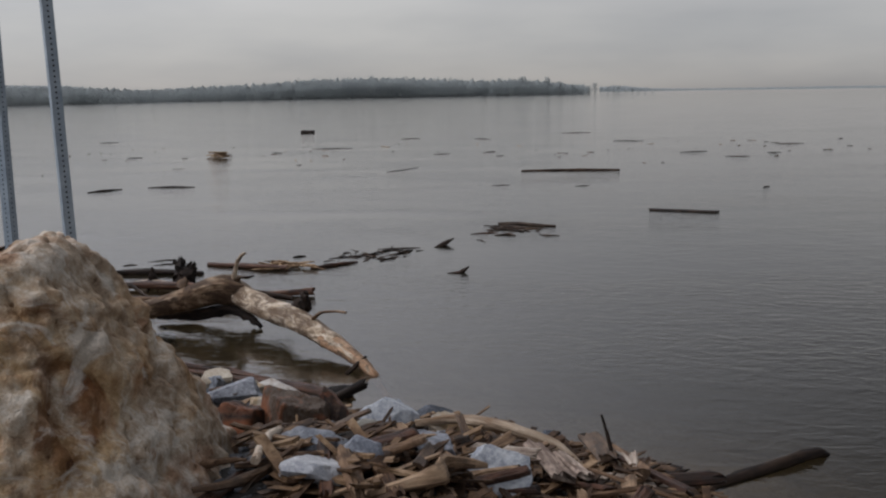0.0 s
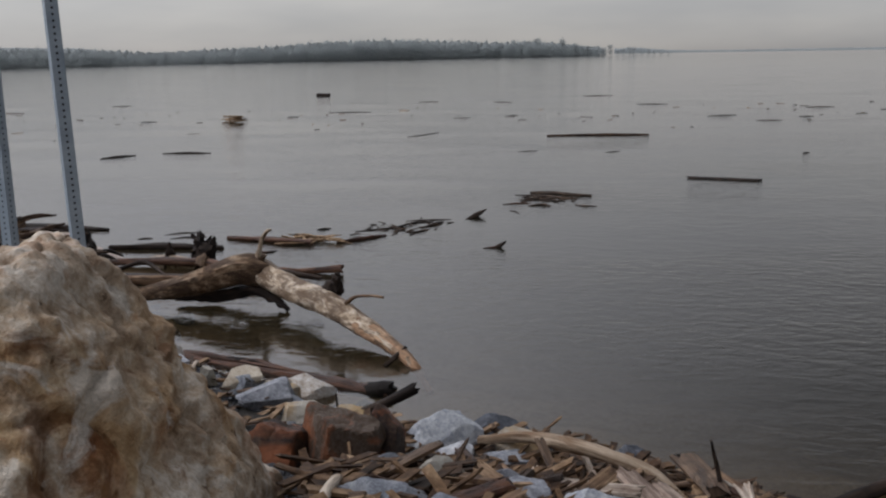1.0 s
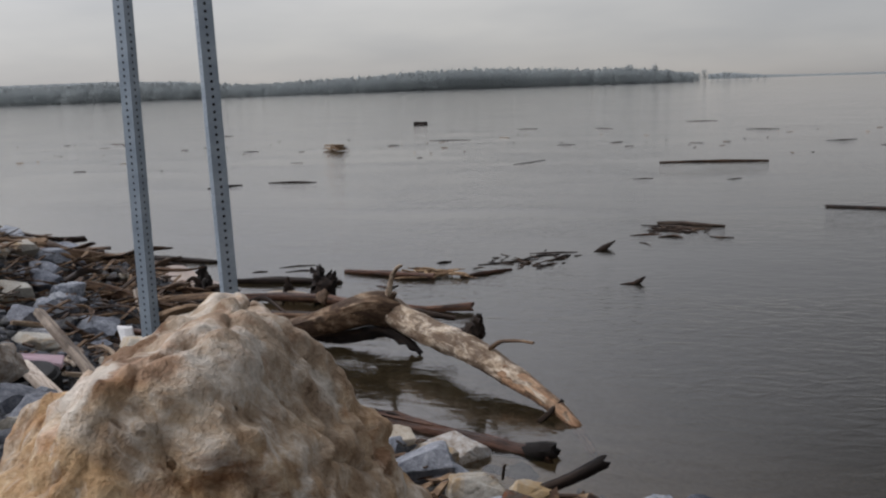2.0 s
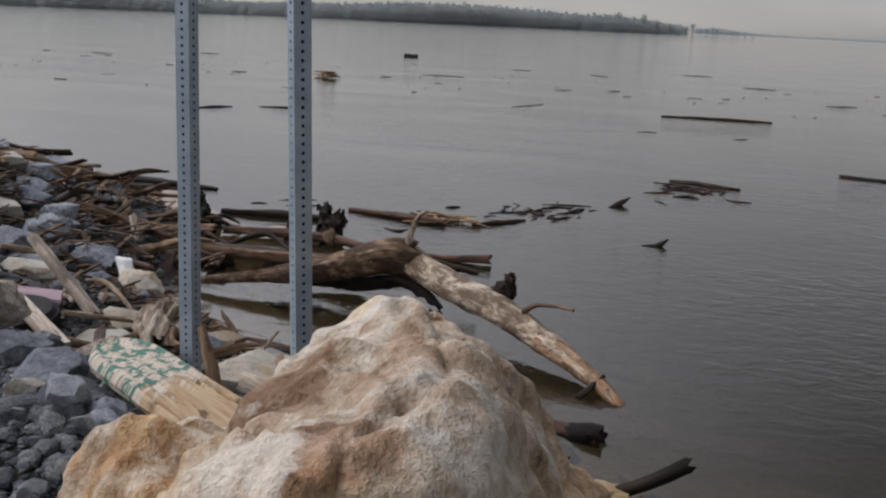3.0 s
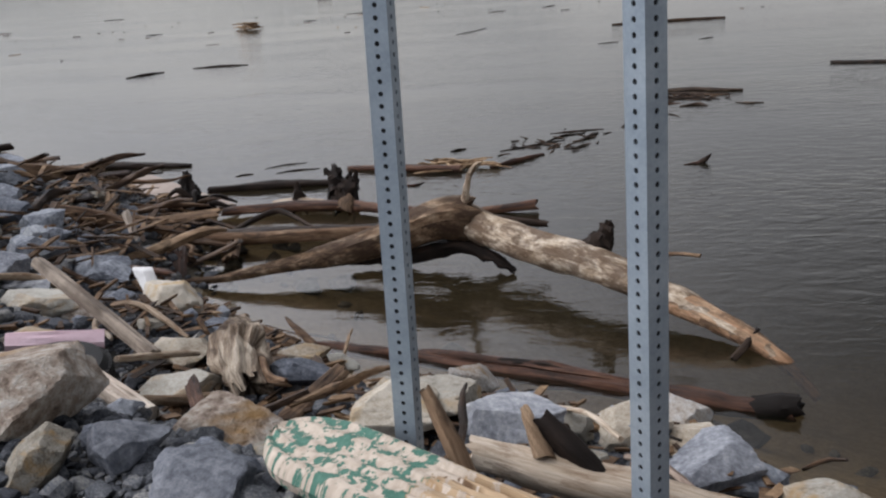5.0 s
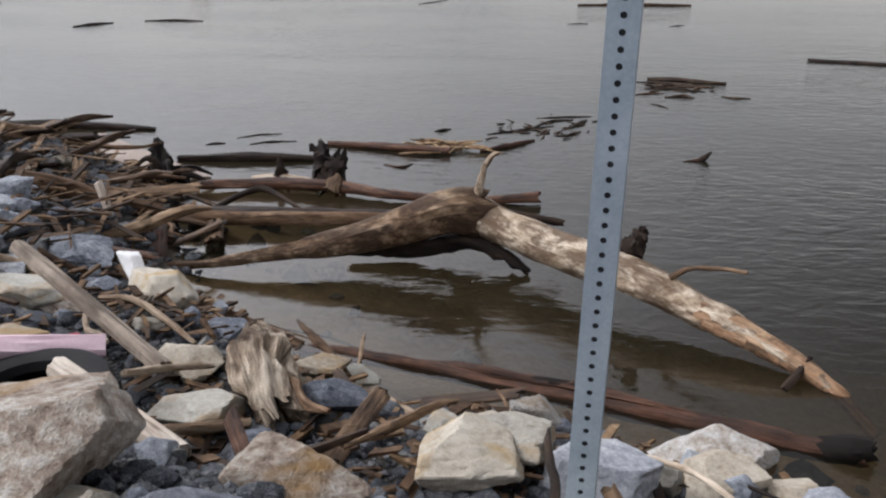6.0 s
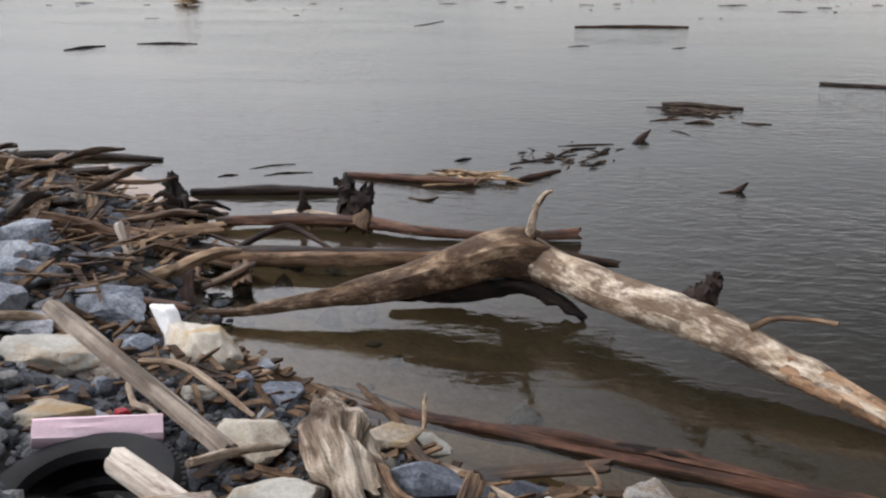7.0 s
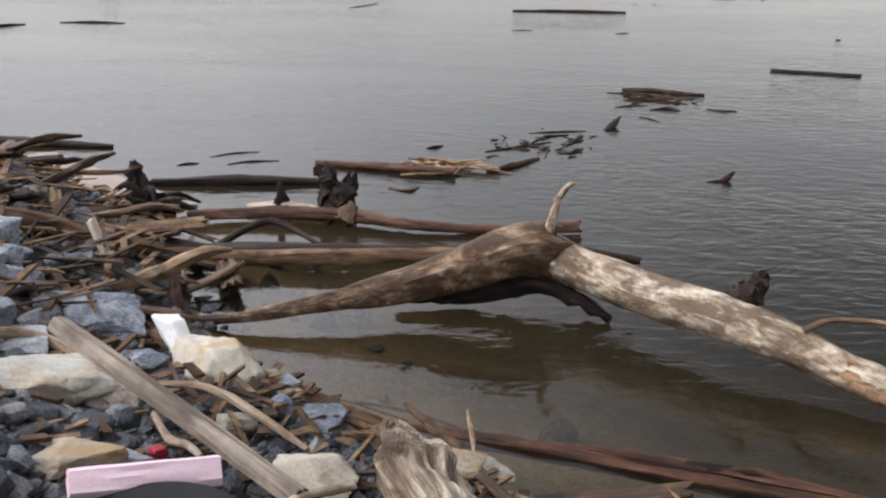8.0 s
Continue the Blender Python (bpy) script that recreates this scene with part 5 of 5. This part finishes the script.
pebbles("gravel", "crushed grey gravel covering the bank", 34000, (-5.6, -1.6, 8.4, 12.9), 0.3, 5.0, [0.006, 0.008, 0.011, 0.015], GRAVEL, False)
pebbles("bank_stones", "loose grey and cream stones over the gravel", 3800, (-5.6, -1.6, 8.4, 12.9), 0.3, 5.0, [0.02, 0.025, 0.032, 0.042, 0.058], GRAVEL)
pebbles("gravel_behind", "crushed grey gravel on the track along the bank", 26000, (-9.5, 5.5, -1.5, 10.5), 0.15, 7.5, [0.01, 0.014, 0.02, 0.028], GRAVEL, False)
pebbles("stones_behind", "loose stones scattered over the track along the bank", 1500, (-9.5, 5.5, -1.5, 10.5), 0.15, 7.0, [0.02, 0.03, 0.045], GRAVEL)
pebbles("gravel_far", "crushed grey gravel and small stones farther along the bank", 4200, (-11, -4.5, 11.5, 20), -0.3, 4.0, [0.025, 0.035, 0.05, 0.07], GRAVEL)
pebbles("gravel_near", "small stones among driftwood by the water", 1200, (-1.2, 2.4, 7.6, 11.6), -0.3, 4.0, [0.015, 0.02, 0.03, 0.045], GRAVEL)
pebbles("shore_stones", "stones under the shallow water", 45, (-6, 2, 9, 17), -1.3, 0.1, [0.05, 0.08, 0.11], GRAVEL)

# ---- boards, foam, tyre ----
gb = thing("painted_board", board_bm(1.10, 0.265, 0.055, 8, 0.35, 80, True, 41, 0.02), PAINTED, "round-ended wooden board with peeling green paint and split end", "board", sharp=35)
gb.matrix_basis = between((-2.72, 10.36, 1.12), (-1.83, 9.71, 1.13), 5)
pl = thing("weathered_plank", board_bm(1.2, 0.068, 0.055, 10, 0.35, 24, False, 13, 0.002), SQUARED, "long pale grey weathered squared timber leaning over the rocks", "plank")
pl.matrix_basis = between((-4.79, 12.80, 0.82), (-3.92, 12.12, 0.60), -25)
pp = thing("pale_plank", board_bm(0.76, 0.09, 0.05, 12, 0.3, 14, False, 9), PINKWOOD, "short pale cream plank lying on stones beside a tyre", "plank")
pp.matrix_basis = between((-4.14, 11.74, 0.76), (-3.55, 11.28, 0.71), 8)
pk = thing("pink_foam_board", board_bm(0.42, 0.095, 0.05, 13, 0.05), PINK, "pale pink strip of foam lying over a tyre", "foam board")
pk.matrix_basis = between((-4.49, 11.93, 0.735), (-4.13, 12.10, 0.68), 42)
wf = thing("white_foam_block", rock_bm(77, (0.26, 0.17, 0.14), 14, 3, 1.0), WHITE_FOAM, "dirty white lump of foam caught among driftwood", "foam block", sharp=60)
wf.matrix_basis = pose(-4.61, 13.62, 0.45, 20, 30, -45)
wr2 = thing("rock", rock_bm(78, (0.58, 0.32, 0.28), 17, 4, 1.3), CREAM_STONE, "cream limestone rock at the water's edge beside foam", "rock", "rocks on the bank", 60)
wr2.matrix_basis = pose(-4.37, 13.40, 0.36, 10, 14, -45)
rb = thing("red_can", rock_bm(79, (0.07, 0.06, 0.1), 14, 2), RED, "crushed red plastic scrap between stones", "litter")
rb.matrix_basis = pose(-4.37, 12.38, 0.57, 40, 20, 0)

bm = bmesh.new()
prof = [(0.19, 0.05), (0.20, 0.085), (0.24, 0.098), (0.285, 0.09), (0.305, 0.055), (0.31, 0.0), (0.305, -0.055), (0.285, -0.09), (0.24, -0.098), (0.20, -0.085), (0.19, -0.05), (0.205, -0.03), (0.27, -0.05), (0.285, 0.0), (0.27, 0.05), (0.205, 0.03)]
rows = []
for k in range(48):
    a = 2 * math.pi * k / 48
    g = 0.006 if k % 2 else 0.0
    rows.append([bm.verts.new((math.cos(a) * (q - (g if q > 0.3 else 0)), math.sin(a) * (q - (g if q > 0.3 else 0)), z)) for q, z in prof])
for k in range(48):
    for j in range(len(prof)):
        j2 = (j + 1) % len(prof)
        bm.faces.new((rows[k][j], rows[k][j2], rows[(k + 1) % 48][j2], rows[(k + 1) % 48][j]))
ty = thing("tyre", bm, RUBBER, "old black tyre half buried under driftwood and stones", "tyre")
bm = bmesh.new()
for k in range(64):
    a0, a1 = 2 * math.pi * k / 64, 2 * math.pi * (k + 0.72) / 64
    for z0, z1 in ((-0.058, -0.022), (-0.016, 0.016), (0.022, 0.058)):
        ring = []
        for rad in (0.30, 0.3165):
            for a, z in ((a0, z0), (a1, z0), (a1, z1), (a0, z1)):
                ring.append(bm.verts.new((math.cos(a) * rad, math.sin(a) * rad, z)))
        for q in ((4, 5, 6, 7), (0, 1, 5, 4), (1, 2, 6, 5), (2, 3, 7, 6), (3, 0, 4, 7)):
            bm.faces.new([ring[i] for i in q])
part("tread", bm, RUBBER, ty, "worn rubber tread")
ty.matrix_basis = pose(-4.24, 11.71, 0.60, 5, -3, 0) @ Matrix.Scale(1.0, 4)

# rotten stump: a flattened, ridged and flaking slab of wood
bm = bmesh.new()
limb(bm, [(0.02, -0.33, 0), (-0.01, -0.12, 0.01), (0.0, 0.1, 0.0), (0.03, 0.34, 0.01)], [0.10, 0.135, 0.14, 0.05], 44, 14, 0.10, 9, 0.9)
for v in bm.verts:
    q = Vector((v.co.x * 26, v.co.y * 4.5, v.co.z * 26))
    flake = max(0.0, noise.noise(Vector((v.co.x * 12, v.co.y * 7, v.co.z * 12 + 3))) - 0.02)
    g = 1 + 0.20 * noise.noise(q) + 0.10 * noise.noise(q * 2.1) - 0.75 * flake
    v.co = Vector((v.co.x * g, v.co.y * (1 + 0.04 * noise.noise(q * 1.3)), v.co.z * g * 0.75))
ck = thing("rotten_stump", bm, STUMPWOOD, "ragged chunk of rotten stump wood on the rocks", "stump", sharp=45)
ck.matrix_basis = between((-3.38, 11.86, 0.54), (-3.63, 12.45, 0.60), 10)

# ---- placed sticks ----
gd = log("bleached_log", [(-2.25, 10.52, 0.98), (-2.0, 10.44, 0.95), (-1.75, 10.40, 0.90), (-1.48, 10.37, 0.84)], [0.04, 0.058, 0.06, 0.05], PALEWOOD, "pale bleached driftwood log lying behind the sign posts", "log", seed=120, sides=18, per=10, rough=0.2)
branch("branch_stub", [(-2.05, 10.45, 1.0), (-2.08, 10.5, 1.06), (-2.10, 10.54, 1.10)], [0.03, 0.02, 0.012], GREYWOOD, gd, "short broken stub", 320)
log("splintered_stake", [(-2.19, 10.21, 1.0), (-2.26, 10.28, 1.12), (-2.33, 10.345, 1.25)], [0.024, 0.026, 0.016], TANWOOD, "pale brown splintered stake standing among the rocks", "stake", seed=121, sides=7)
log("dark_stick", [(-2.06, 10.52, 1.08), (-1.98, 10.47, 1.02), (-1.90, 10.42, 0.95)], [0.03, 0.035, 0.03], BLACKWOOD, "short black stick lying on the rocks", "stick", seed=122)
log("curved_branch", [(-4.52, 12.97, 0.52), (-4.30, 12.84, 0.57), (-4.09, 12.68, 0.54), (-3.91, 12.53, 0.50)], [0.014, 0.017, 0.017, 0.01], PALEWOOD, "thin pale curved branch lying over the rocks", "branch", seed=123, sides=8)
log("pale_branch", [(-5.27, 13.08, 0.67), (-5.13, 13.25, 0.60), (-4.98, 13.26, 0.54), (-4.77, 13.09, 0.50)], [0.02, 0.026, 0.024, 0.015], PALEWOOD, "smooth pale branch lying on the bank", "branch", seed=124, sides=8)
log("brown_stick", [(-5.07, 13.47, 0.58), (-4.87, 13.48, 0.47), (-4.69, 13.63, 0.38)], [0.014, 0.018, 0.012], GREYWOOD, "thin brown stick lying on the bank", "stick", seed=125, sides=8)
log("brown_log", [(-5.966, 14.016, 0.515), (-5.475, 14.064, 0.447), (-4.984, 14.103, 0.360)], [0.045, 0.05, 0.045], BROWNWOOD, "short orange-brown log at the water's edge", "log", "stranded logs", 126)
wp = thing("water_edge_plank", board_bm(1.15, 0.10, 0.03, 127, 0.5, 14), TANWOOD, "brown plank lying along the water's edge", "plank")
wp.matrix_basis = between((-4.53, 13.68, 0.32), (-3.89, 13.56, 0.11), 20)
log("thin_twig", [(-3.84, 13.87, -0.02), (-3.57, 13.80, -0.03), (-3.23, 13.61, -0.05)], [0.008, 0.008, 0.004], BLACKWOOD, "thin dark twig reaching over the water", "twig", seed=128, sides=6)
log("pale_stick", [(-3.29, 12.61, 0.30), (-3.10, 12.67, 0.19), (-2.88, 12.12, 0.41)], [0.02, 0.024, 0.018], PALEWOOD, "smooth pale stick lying on wet rocks", "stick", seed=129, sides=8)
log("pale_stick", [(-3.68, 11.50, 0.66), (-3.60, 11.68, 0.57), (-3.46, 11.76, 0.55)], [0.02, 0.024, 0.022], PALEWOOD, "smooth pale stick lying on rocks", "stick", seed=130, sides=8)
log("pale_stick", [(-3.96, 11.88, 0.67), (-3.88, 12.10, 0.59), (-3.74, 12.24, 0.54)], [0.014, 0.018, 0.014], PALEWOOD, "thin pale stick lying on rocks", "stick", seed=131, sides=8)
log("bleached_stick", [(-4.46, 12.66, 0.56), (-4.36, 12.46, 0.58), (-4.29, 12.43, 0.57), (-4.24, 12.38, 0.56)], [0.012, 0.014, 0.014, 0.01], PALEWOOD, "thin bleached crooked stick lying on stones", "stick", seed=132, sides=8)
log("pale_curved_branch", [(-0.06, 10.62, 0.53), (0.16, 10.52, 0.60), (0.37, 10.40, 0.63), (0.61, 10.30, 0.61), (0.78, 10.26, 0.55), (0.92, 10.18, 0.47)], [0.022, 0.028, 0.034, 0.036, 0.036, 0.03], PALEWOOD, "smooth pale curved branch on the driftwood pile", "branch", seed=133)
log("black_tipped_stick", [(-0.80, 11.10, 0.46), (-0.63, 11.17, 0.52), (-0.50, 11.24, 0.575)], [0.028, 0.032, 0.038], BLACKWOOD, "black broken stick propped over the rocks", "stick", seed=134)
log("pale_log", [(1.11, 10.35, 0.42), (1.34, 10.52, 0.28), (1.61, 10.76, 0.10)], [0.03, 0.035, 0.03], PALEWOOD, "smooth pale branch reaching into the water", "branch", seed=135)
log("upright_twig", [(1.08, 10.11, 0.58), (1.05, 10.11, 0.70), (1.02, 10.04, 0.82)], [0.012, 0.01, 0.006], BLACKWOOD, "thin dark twig standing up from the driftwood", "twig", seed=136, sides=6)
log("pale_stick", [(-0.310, 8.843, 1.114), (-0.295, 8.637, 1.155), (-0.257, 8.381, 1.163)], [0.018, 0.02, 0.018], PALEWOOD, "smooth pale stick beside the boulder", "stick", seed=137, sides=8)


lean = thing("leaning_plank", board_bm(0.46, 0.07, 0.025, 141, 0.7, 12, False, 9), PINKWOOD, "short pale plank leaning in the driftwood tangle", "plank")
lean.matrix_basis = between((-5.223, 14.888, 0.186), (-5.429, 15.119, 0.483), 20)
log("pale_pole", [(-5.842, 14.734, 0.477), (-5.531, 14.247, 0.512), (-5.271, 13.817, 0.470)], [0.02, 0.024, 0.02], PINKWOOD, "straight pale pole lying over the rocks", "pole", seed=142, sides=9)
log("short_log", [(-5.711, 13.752, 0.510), (-5.470, 13.904, 0.466), (-5.251, 14.149, 0.374)], [0.04, 0.045, 0.04], PINKWOOD, "short pinkish-brown log lying between blue-grey rocks", "log", "stranded logs", 143)
log("ochre_log", [(-5.140, 14.059, 0.358), (-4.933, 14.056, 0.324), (-4.746, 14.051, 0.280)], [0.04, 0.05, 0.045], TANWOOD, "short ochre-brown rotten log beside white foam", "log", "stranded logs", 144, jag=0.06)
BARKS = ((-5.30, 14.87, 0.22, 40), (-5.14, 14.80, 0.19, -20), (-5.08, 15.05, 0.16, 75), (-4.96, 15.45, 0.12, 100), (-4.91, 14.73, 0.14, 20), (-4.80, 15.09, 0.10, -50), (-5.01, 15.74, 0.11, 60),
         (-4.68, 15.27, 0.09, 15), (-5.44, 14.98, 0.26, 110), (-5.45, 14.68, 0.28, -70), (-5.22, 15.30, 0.18, 55), (-5.56, 15.26, 0.29, 85), (-5.77, 15.53, 0.36, 30), (-5.90, 14.91, 0.40, 65), (-6.17, 15.67, 0.45, 100), (-5.43, 15.93, 0.21, 70))
k = random.Random(61)
for i, (x, y, z, turn) in enumerate(BARKS):
    bark = thing("bark_piece", board_bm(k.uniform(0.3, 0.6), k.uniform(0.07, 0.15), k.uniform(0.02, 0.04), 600 + i, 1.0, 14, False, 11, 0.008), (BROWNWOOD, BLACKWOOD, GREYWOOD, BROWNWOOD, RUSTWOOD)[i % 5], ("dark brown", "black wet", "grey", "brown", "red-brown")[i % 5] + " piece of bark in the driftwood tangle", "bark", "bark pieces")
    bark.matrix_basis = pose(x, y, z + 0.03, k.uniform(-15, 25), k.uniform(-25, 25), turn)
log("thin_stick", [(-1.817, 11.934, 0.341), (-1.700, 11.682, 0.438), (-1.592, 11.470, 0.498)], [0.006, 0.008, 0.006], BLACKWOOD, "thin dark stick lying across a cream rock", "stick", seed=145, sides=6)
log("white_stick", [(-2.042, 11.739, 0.501), (-1.924, 11.447, 0.617), (-1.823, 11.149, 0.678)], [0.01, 0.012, 0.01], PALEWOOD, "thin bleached stick leaning over the rocks", "stick", seed=146, sides=7)
log("broken_stick", [(-1.803, 11.222, 0.569), (-1.706, 11.040, 0.646), (-1.626, 10.819, 0.688)], [0.012, 0.016, 0.012], PINKWOOD, "short broken pale stick behind a sign post", "stick", seed=147, sides=7, jag=0.15)
log("dark_twig", [(-1.099, 11.697, 0.251), (-1.060, 11.534, 0.383), (-1.022, 11.404, 0.458)], [0.008, 0.01, 0.006], BROWNWOOD, "short brown twig sticking up at the water's edge", "twig", seed=148, sides=6)


# ---- scattered sticks and wood litter ----
KINDS = []
rnd = random.Random(33)
for i in range(16):
    bm = bmesh.new()
    bend = rnd.uniform(-0.12, 0.12)
    if i % 2 == 1:
        bm.free()
        bm = board_bm(1.0, rnd.uniform(0.08, 0.16), rnd.uniform(0.02, 0.04), 300 + i, 1.0, 8)
    else:
        limb(bm, [(0, -0.5, 0), (bend, -0.1, bend * 0.3), (-bend * 0.5, 0.25, 0.02), (bend * 0.2, 0.5, 0)], [0.018, 0.032, 0.028, 0.010], 7, 4, 0.25, 300 + i, 0.9)
    mat, word = ((GREYWOOD, "grey weathered"), (BROWNWOOD, "dark brown wet"), (TANWOOD, "light brown"), (GREYWOOD, "grey splintered"), (BROWNWOOD, "brown"), (RUSTWOOD, "red-brown rotten"))[i % 6]
    KINDS.append((finish("driftwood_stick", bm, mat, 50), word + " driftwood stick lying in the drift line"))


def scatter(count, place, size, lift, stout=1.0):
    made_ = 0
    while made_ < count:
        x, y, a = place()
        d = float(inland(x, y))
        if d < -0.25 or d > 2.9 or (-2.3 < x < -0.5 and y < 9.7) or math.hypot(x + 4.26, y - 11.84) < 0.55:
            continue
        me, label = rnd.choice(KINDS)
        ob = tagged(new("driftwood_stick", me), label, "stick", "driftwood sticks")
        l = rnd.uniform(*size)
        t = stout * rnd.uniform(0.6, 1.5) * min(1.0, 0.35 / l + 0.4)
        ob.matrix_basis = pose(x, y, max(gz(x, y), 0.0) + rnd.uniform(*lift), rnd.gauss(0, 9), rnd.uniform(-30, 30), a) @ Matrix.Diagonal((l * t, l, l * t, 1))
        made_ += 1


scatter(85, lambda: (rnd.uniform(-0.5, 1.5), rnd.uniform(8.2, 10.9), rnd.gauss(-70, 32)), (0.2, 0.62), (0.0, 0.10), 1.5)
scatter(62, lambda: (rnd.uniform(-9.0, -4.9), rnd.uniform(13.8, 18.6), rnd.gauss(-75, 32)), (0.3, 1.1), (0.06, 0.2), 1.5)
scatter(16, lambda: (rnd.uniform(-4.6, -2.0), rnd.uniform(10.9, 13.5), rnd.gauss(35, 35)), (0.2, 0.6), (0.06, 0.16))

SPLINTERS = []
for i in range(12):
    mat, word = ((PINKWOOD, "pale bleached"), (BROWNWOOD, "dark brown"), (TANWOOD, "light brown"), (GREYWOOD, "grey"), (RUSTWOOD, "red-brown"), (TANWOOD, "light brown"))[i % 6]
    SPLINTERS.append((finish("splintered_board", board_bm(0.5, rnd.uniform(0.035, 0.085), rnd.uniform(0.012, 0.026), 800 + i, 1.1, 12, False, 9, 0.004), mat, 40), word + " splintered board in the driftwood pile"))
for i in range(62):
    while True:
        x, y = rnd.uniform(-0.15, 1.5), rnd.uniform(8.5, 10.3)
        if 0.15 < float(inland(x, y)) < 2.6:
            break
    me, label = SPLINTERS[i % 12]
    ob = tagged(new("splintered_board", me), label, "board", "splintered boards")
    s = rnd.uniform(0.45, 1.05)
    a = rnd.gauss(20, 28) if rnd.random() < 0.55 else rnd.gauss(-65, 25)
    ob.matrix_basis = pose(x, y, gz(x, y) + rnd.uniform(0.04, 0.13), rnd.gauss(4, 7), rnd.uniform(-25, 25), a) @ Matrix.Diagonal((rnd.uniform(0.7, 1.1), s, 1, 1))

# larger pieces that lie on top of the pile
PIECES = (((0.03, 8.58, 1.13), (0.15, 8.30, 1.10), 0.075, TANWOOD, "light brown"), ((0.16, 8.56, 1.09), (0.28, 8.33, 1.08), 0.06, TANWOOD, "light brown"), ((0.34, 8.72, 1.04), (0.36, 8.40, 1.04), 0.05, GREYWOOD, "grey"), ((0.66, 10.12, 0.62), (0.84, 9.45, 0.72), 0.12, PINKWOOD, "pale frayed"),
          ((0.80, 10.05, 0.60), (0.95, 9.55, 0.68), 0.09, PINKWOOD, "pale frayed"), ((0.96, 10.62, 0.50), (1.06, 10.02, 0.60), 0.12, BROWNWOOD, "dark brown"), ((1.06, 10.45, 0.49), (1.22, 9.90, 0.58), 0.10, TANWOOD, "light brown"), ((-0.10, 10.22, 0.64), (0.02, 9.98, 0.66), 0.06, RUSTWOOD, "red-brown"))
for i, (a, c, wide, mat, word) in enumerate(PIECES):
    ob = thing("bark_slab", board_bm((Vector(c) - Vector(a)).length, wide, 0.028, 850 + i, 1.2, 18, False, 11, 0.012), mat, word + " splintered slab of wood on the driftwood pile", "wood slab", "slabs on the pile")
    ob.matrix_basis = between(a, c, (-14, 10, 18, -8)[i % 4])

BOXF = ((0, 1, 3, 2), (4, 6, 7, 5), (0, 4, 5, 1), (2, 3, 7, 6), (0, 2, 6, 4), (1, 5, 7, 3))


def chips(name, label, count, box, dmin, dmax, lift, length):
    xs, ys = r.uniform(box[0], box[1], count * 6), r.uniform(box[2], box[3], count * 6)
    d = inland(xs, ys)
    ok = (d > dmin) & (d < dmax) & (np.hypot(xs + 4.26, ys - 11.84) > 0.42) & ~((xs > -2.3) & (xs < -0.5) & (ys < 9.7))
    xs, ys = xs[ok][:count], ys[ok][:count]
    n = len(xs)
    zs = np.maximum(surface(xs, ys), 0) + r.uniform(0, lift, n)
    l, w, t = r.uniform(*length, n), r.uniform(0.008, 0.045, n), r.uniform(0.004, 0.016, n)
    cube = np.array([(i, j, k) for i in (-0.5, 0.5) for j in (-0.5, 0.5) for k in (-0.5, 0.5)])
    V = cube[None] * np.stack([l, w, t], 1)[:, None] * (1 + r.uniform(-0.25, 0.25, (n, 8, 1)))
    V[..., 2] += V[..., 0] * r.uniform(-0.35, 0.35, (n, 1))
    a = r.normal(1.0, 0.9, n)
    X, Y = V[..., 0] * np.cos(a)[:, None] - V[..., 1] * np.sin(a)[:, None], V[..., 0] * np.sin(a)[:, None] + V[..., 1] * np.cos(a)[:, None]
    P = np.stack([X + xs[:, None], Y + ys[:, None], V[..., 2] + zs[:, None]], 2).reshape(-1, 3)
    F = (np.array(BOXF)[None] + (np.arange(n) * 8)[:, None, None]).reshape(-1, 4)
    tagged(new(name, raw(name, P.tolist(), F.tolist(), LITTER)), label, "wood litter", kind="stuff")


chips("wood_litter", "brown bark and splinters heaped along the water", 2600, (-0.7, 1.7, 8.0, 11.0), 0.0, 2.6, 0.12, (0.05, 0.26))
chips("wood_litter_bank", "brown bark and splinters between the rocks", 650, (-5.0, -1.2, 10.5, 14), 0.1, 1.6, 0.08, (0.04, 0.18))
chips("wood_litter_far", "brown bark and sticks washed up along the bank", 900, (-9.5, -5.0, 13.5, 19), -0.2, 2.0, 0.16, (0.08, 0.4))

# ---- flotsam far out ----
for name, label, material, count, seed in (("bark_flotsam", "thin drift line of dark bark bits far out on the river", WETLITTER, 90, 71), ("foam_flotsam", "pale foam and reed bits in a drift line far out", REED, 30, 72)):
    k = np.random.RandomState(seed)
    xs = k.uniform(-34, 26, count)
    ys = 46 + 0.12 * xs + k.normal(0, 4.5, count)
    V, F = [], []
    for x, y in zip(xs, ys):
        l, w, a = 0.06 + 0.5 * k.random_sample() ** 3, k.uniform(0.02, 0.07), k.normal(0.1, 0.7)
        c, sn, n0 = math.cos(a), math.sin(a), len(V)
        for z in (LEVEL - 0.01, LEVEL + k.uniform(0.006, 0.018)):
            for u, v in ((-0.5, -0.3), (0.3, -0.5), (0.5, 0.2), (-0.2, 0.5)):
                V.append((x + u * l * c - v * w * sn, y + u * l * sn + v * w * c, z))
        F += [(n0 + 4, n0 + 5, n0 + 6, n0 + 7)] + [(n0 + i, n0 + (i + 1) % 4, n0 + 4 + (i + 1) % 4, n0 + 4 + i) for i in range(4)]
    tagged(new(name, raw(name, V, F, material)), label, "flotsam", kind="stuff")
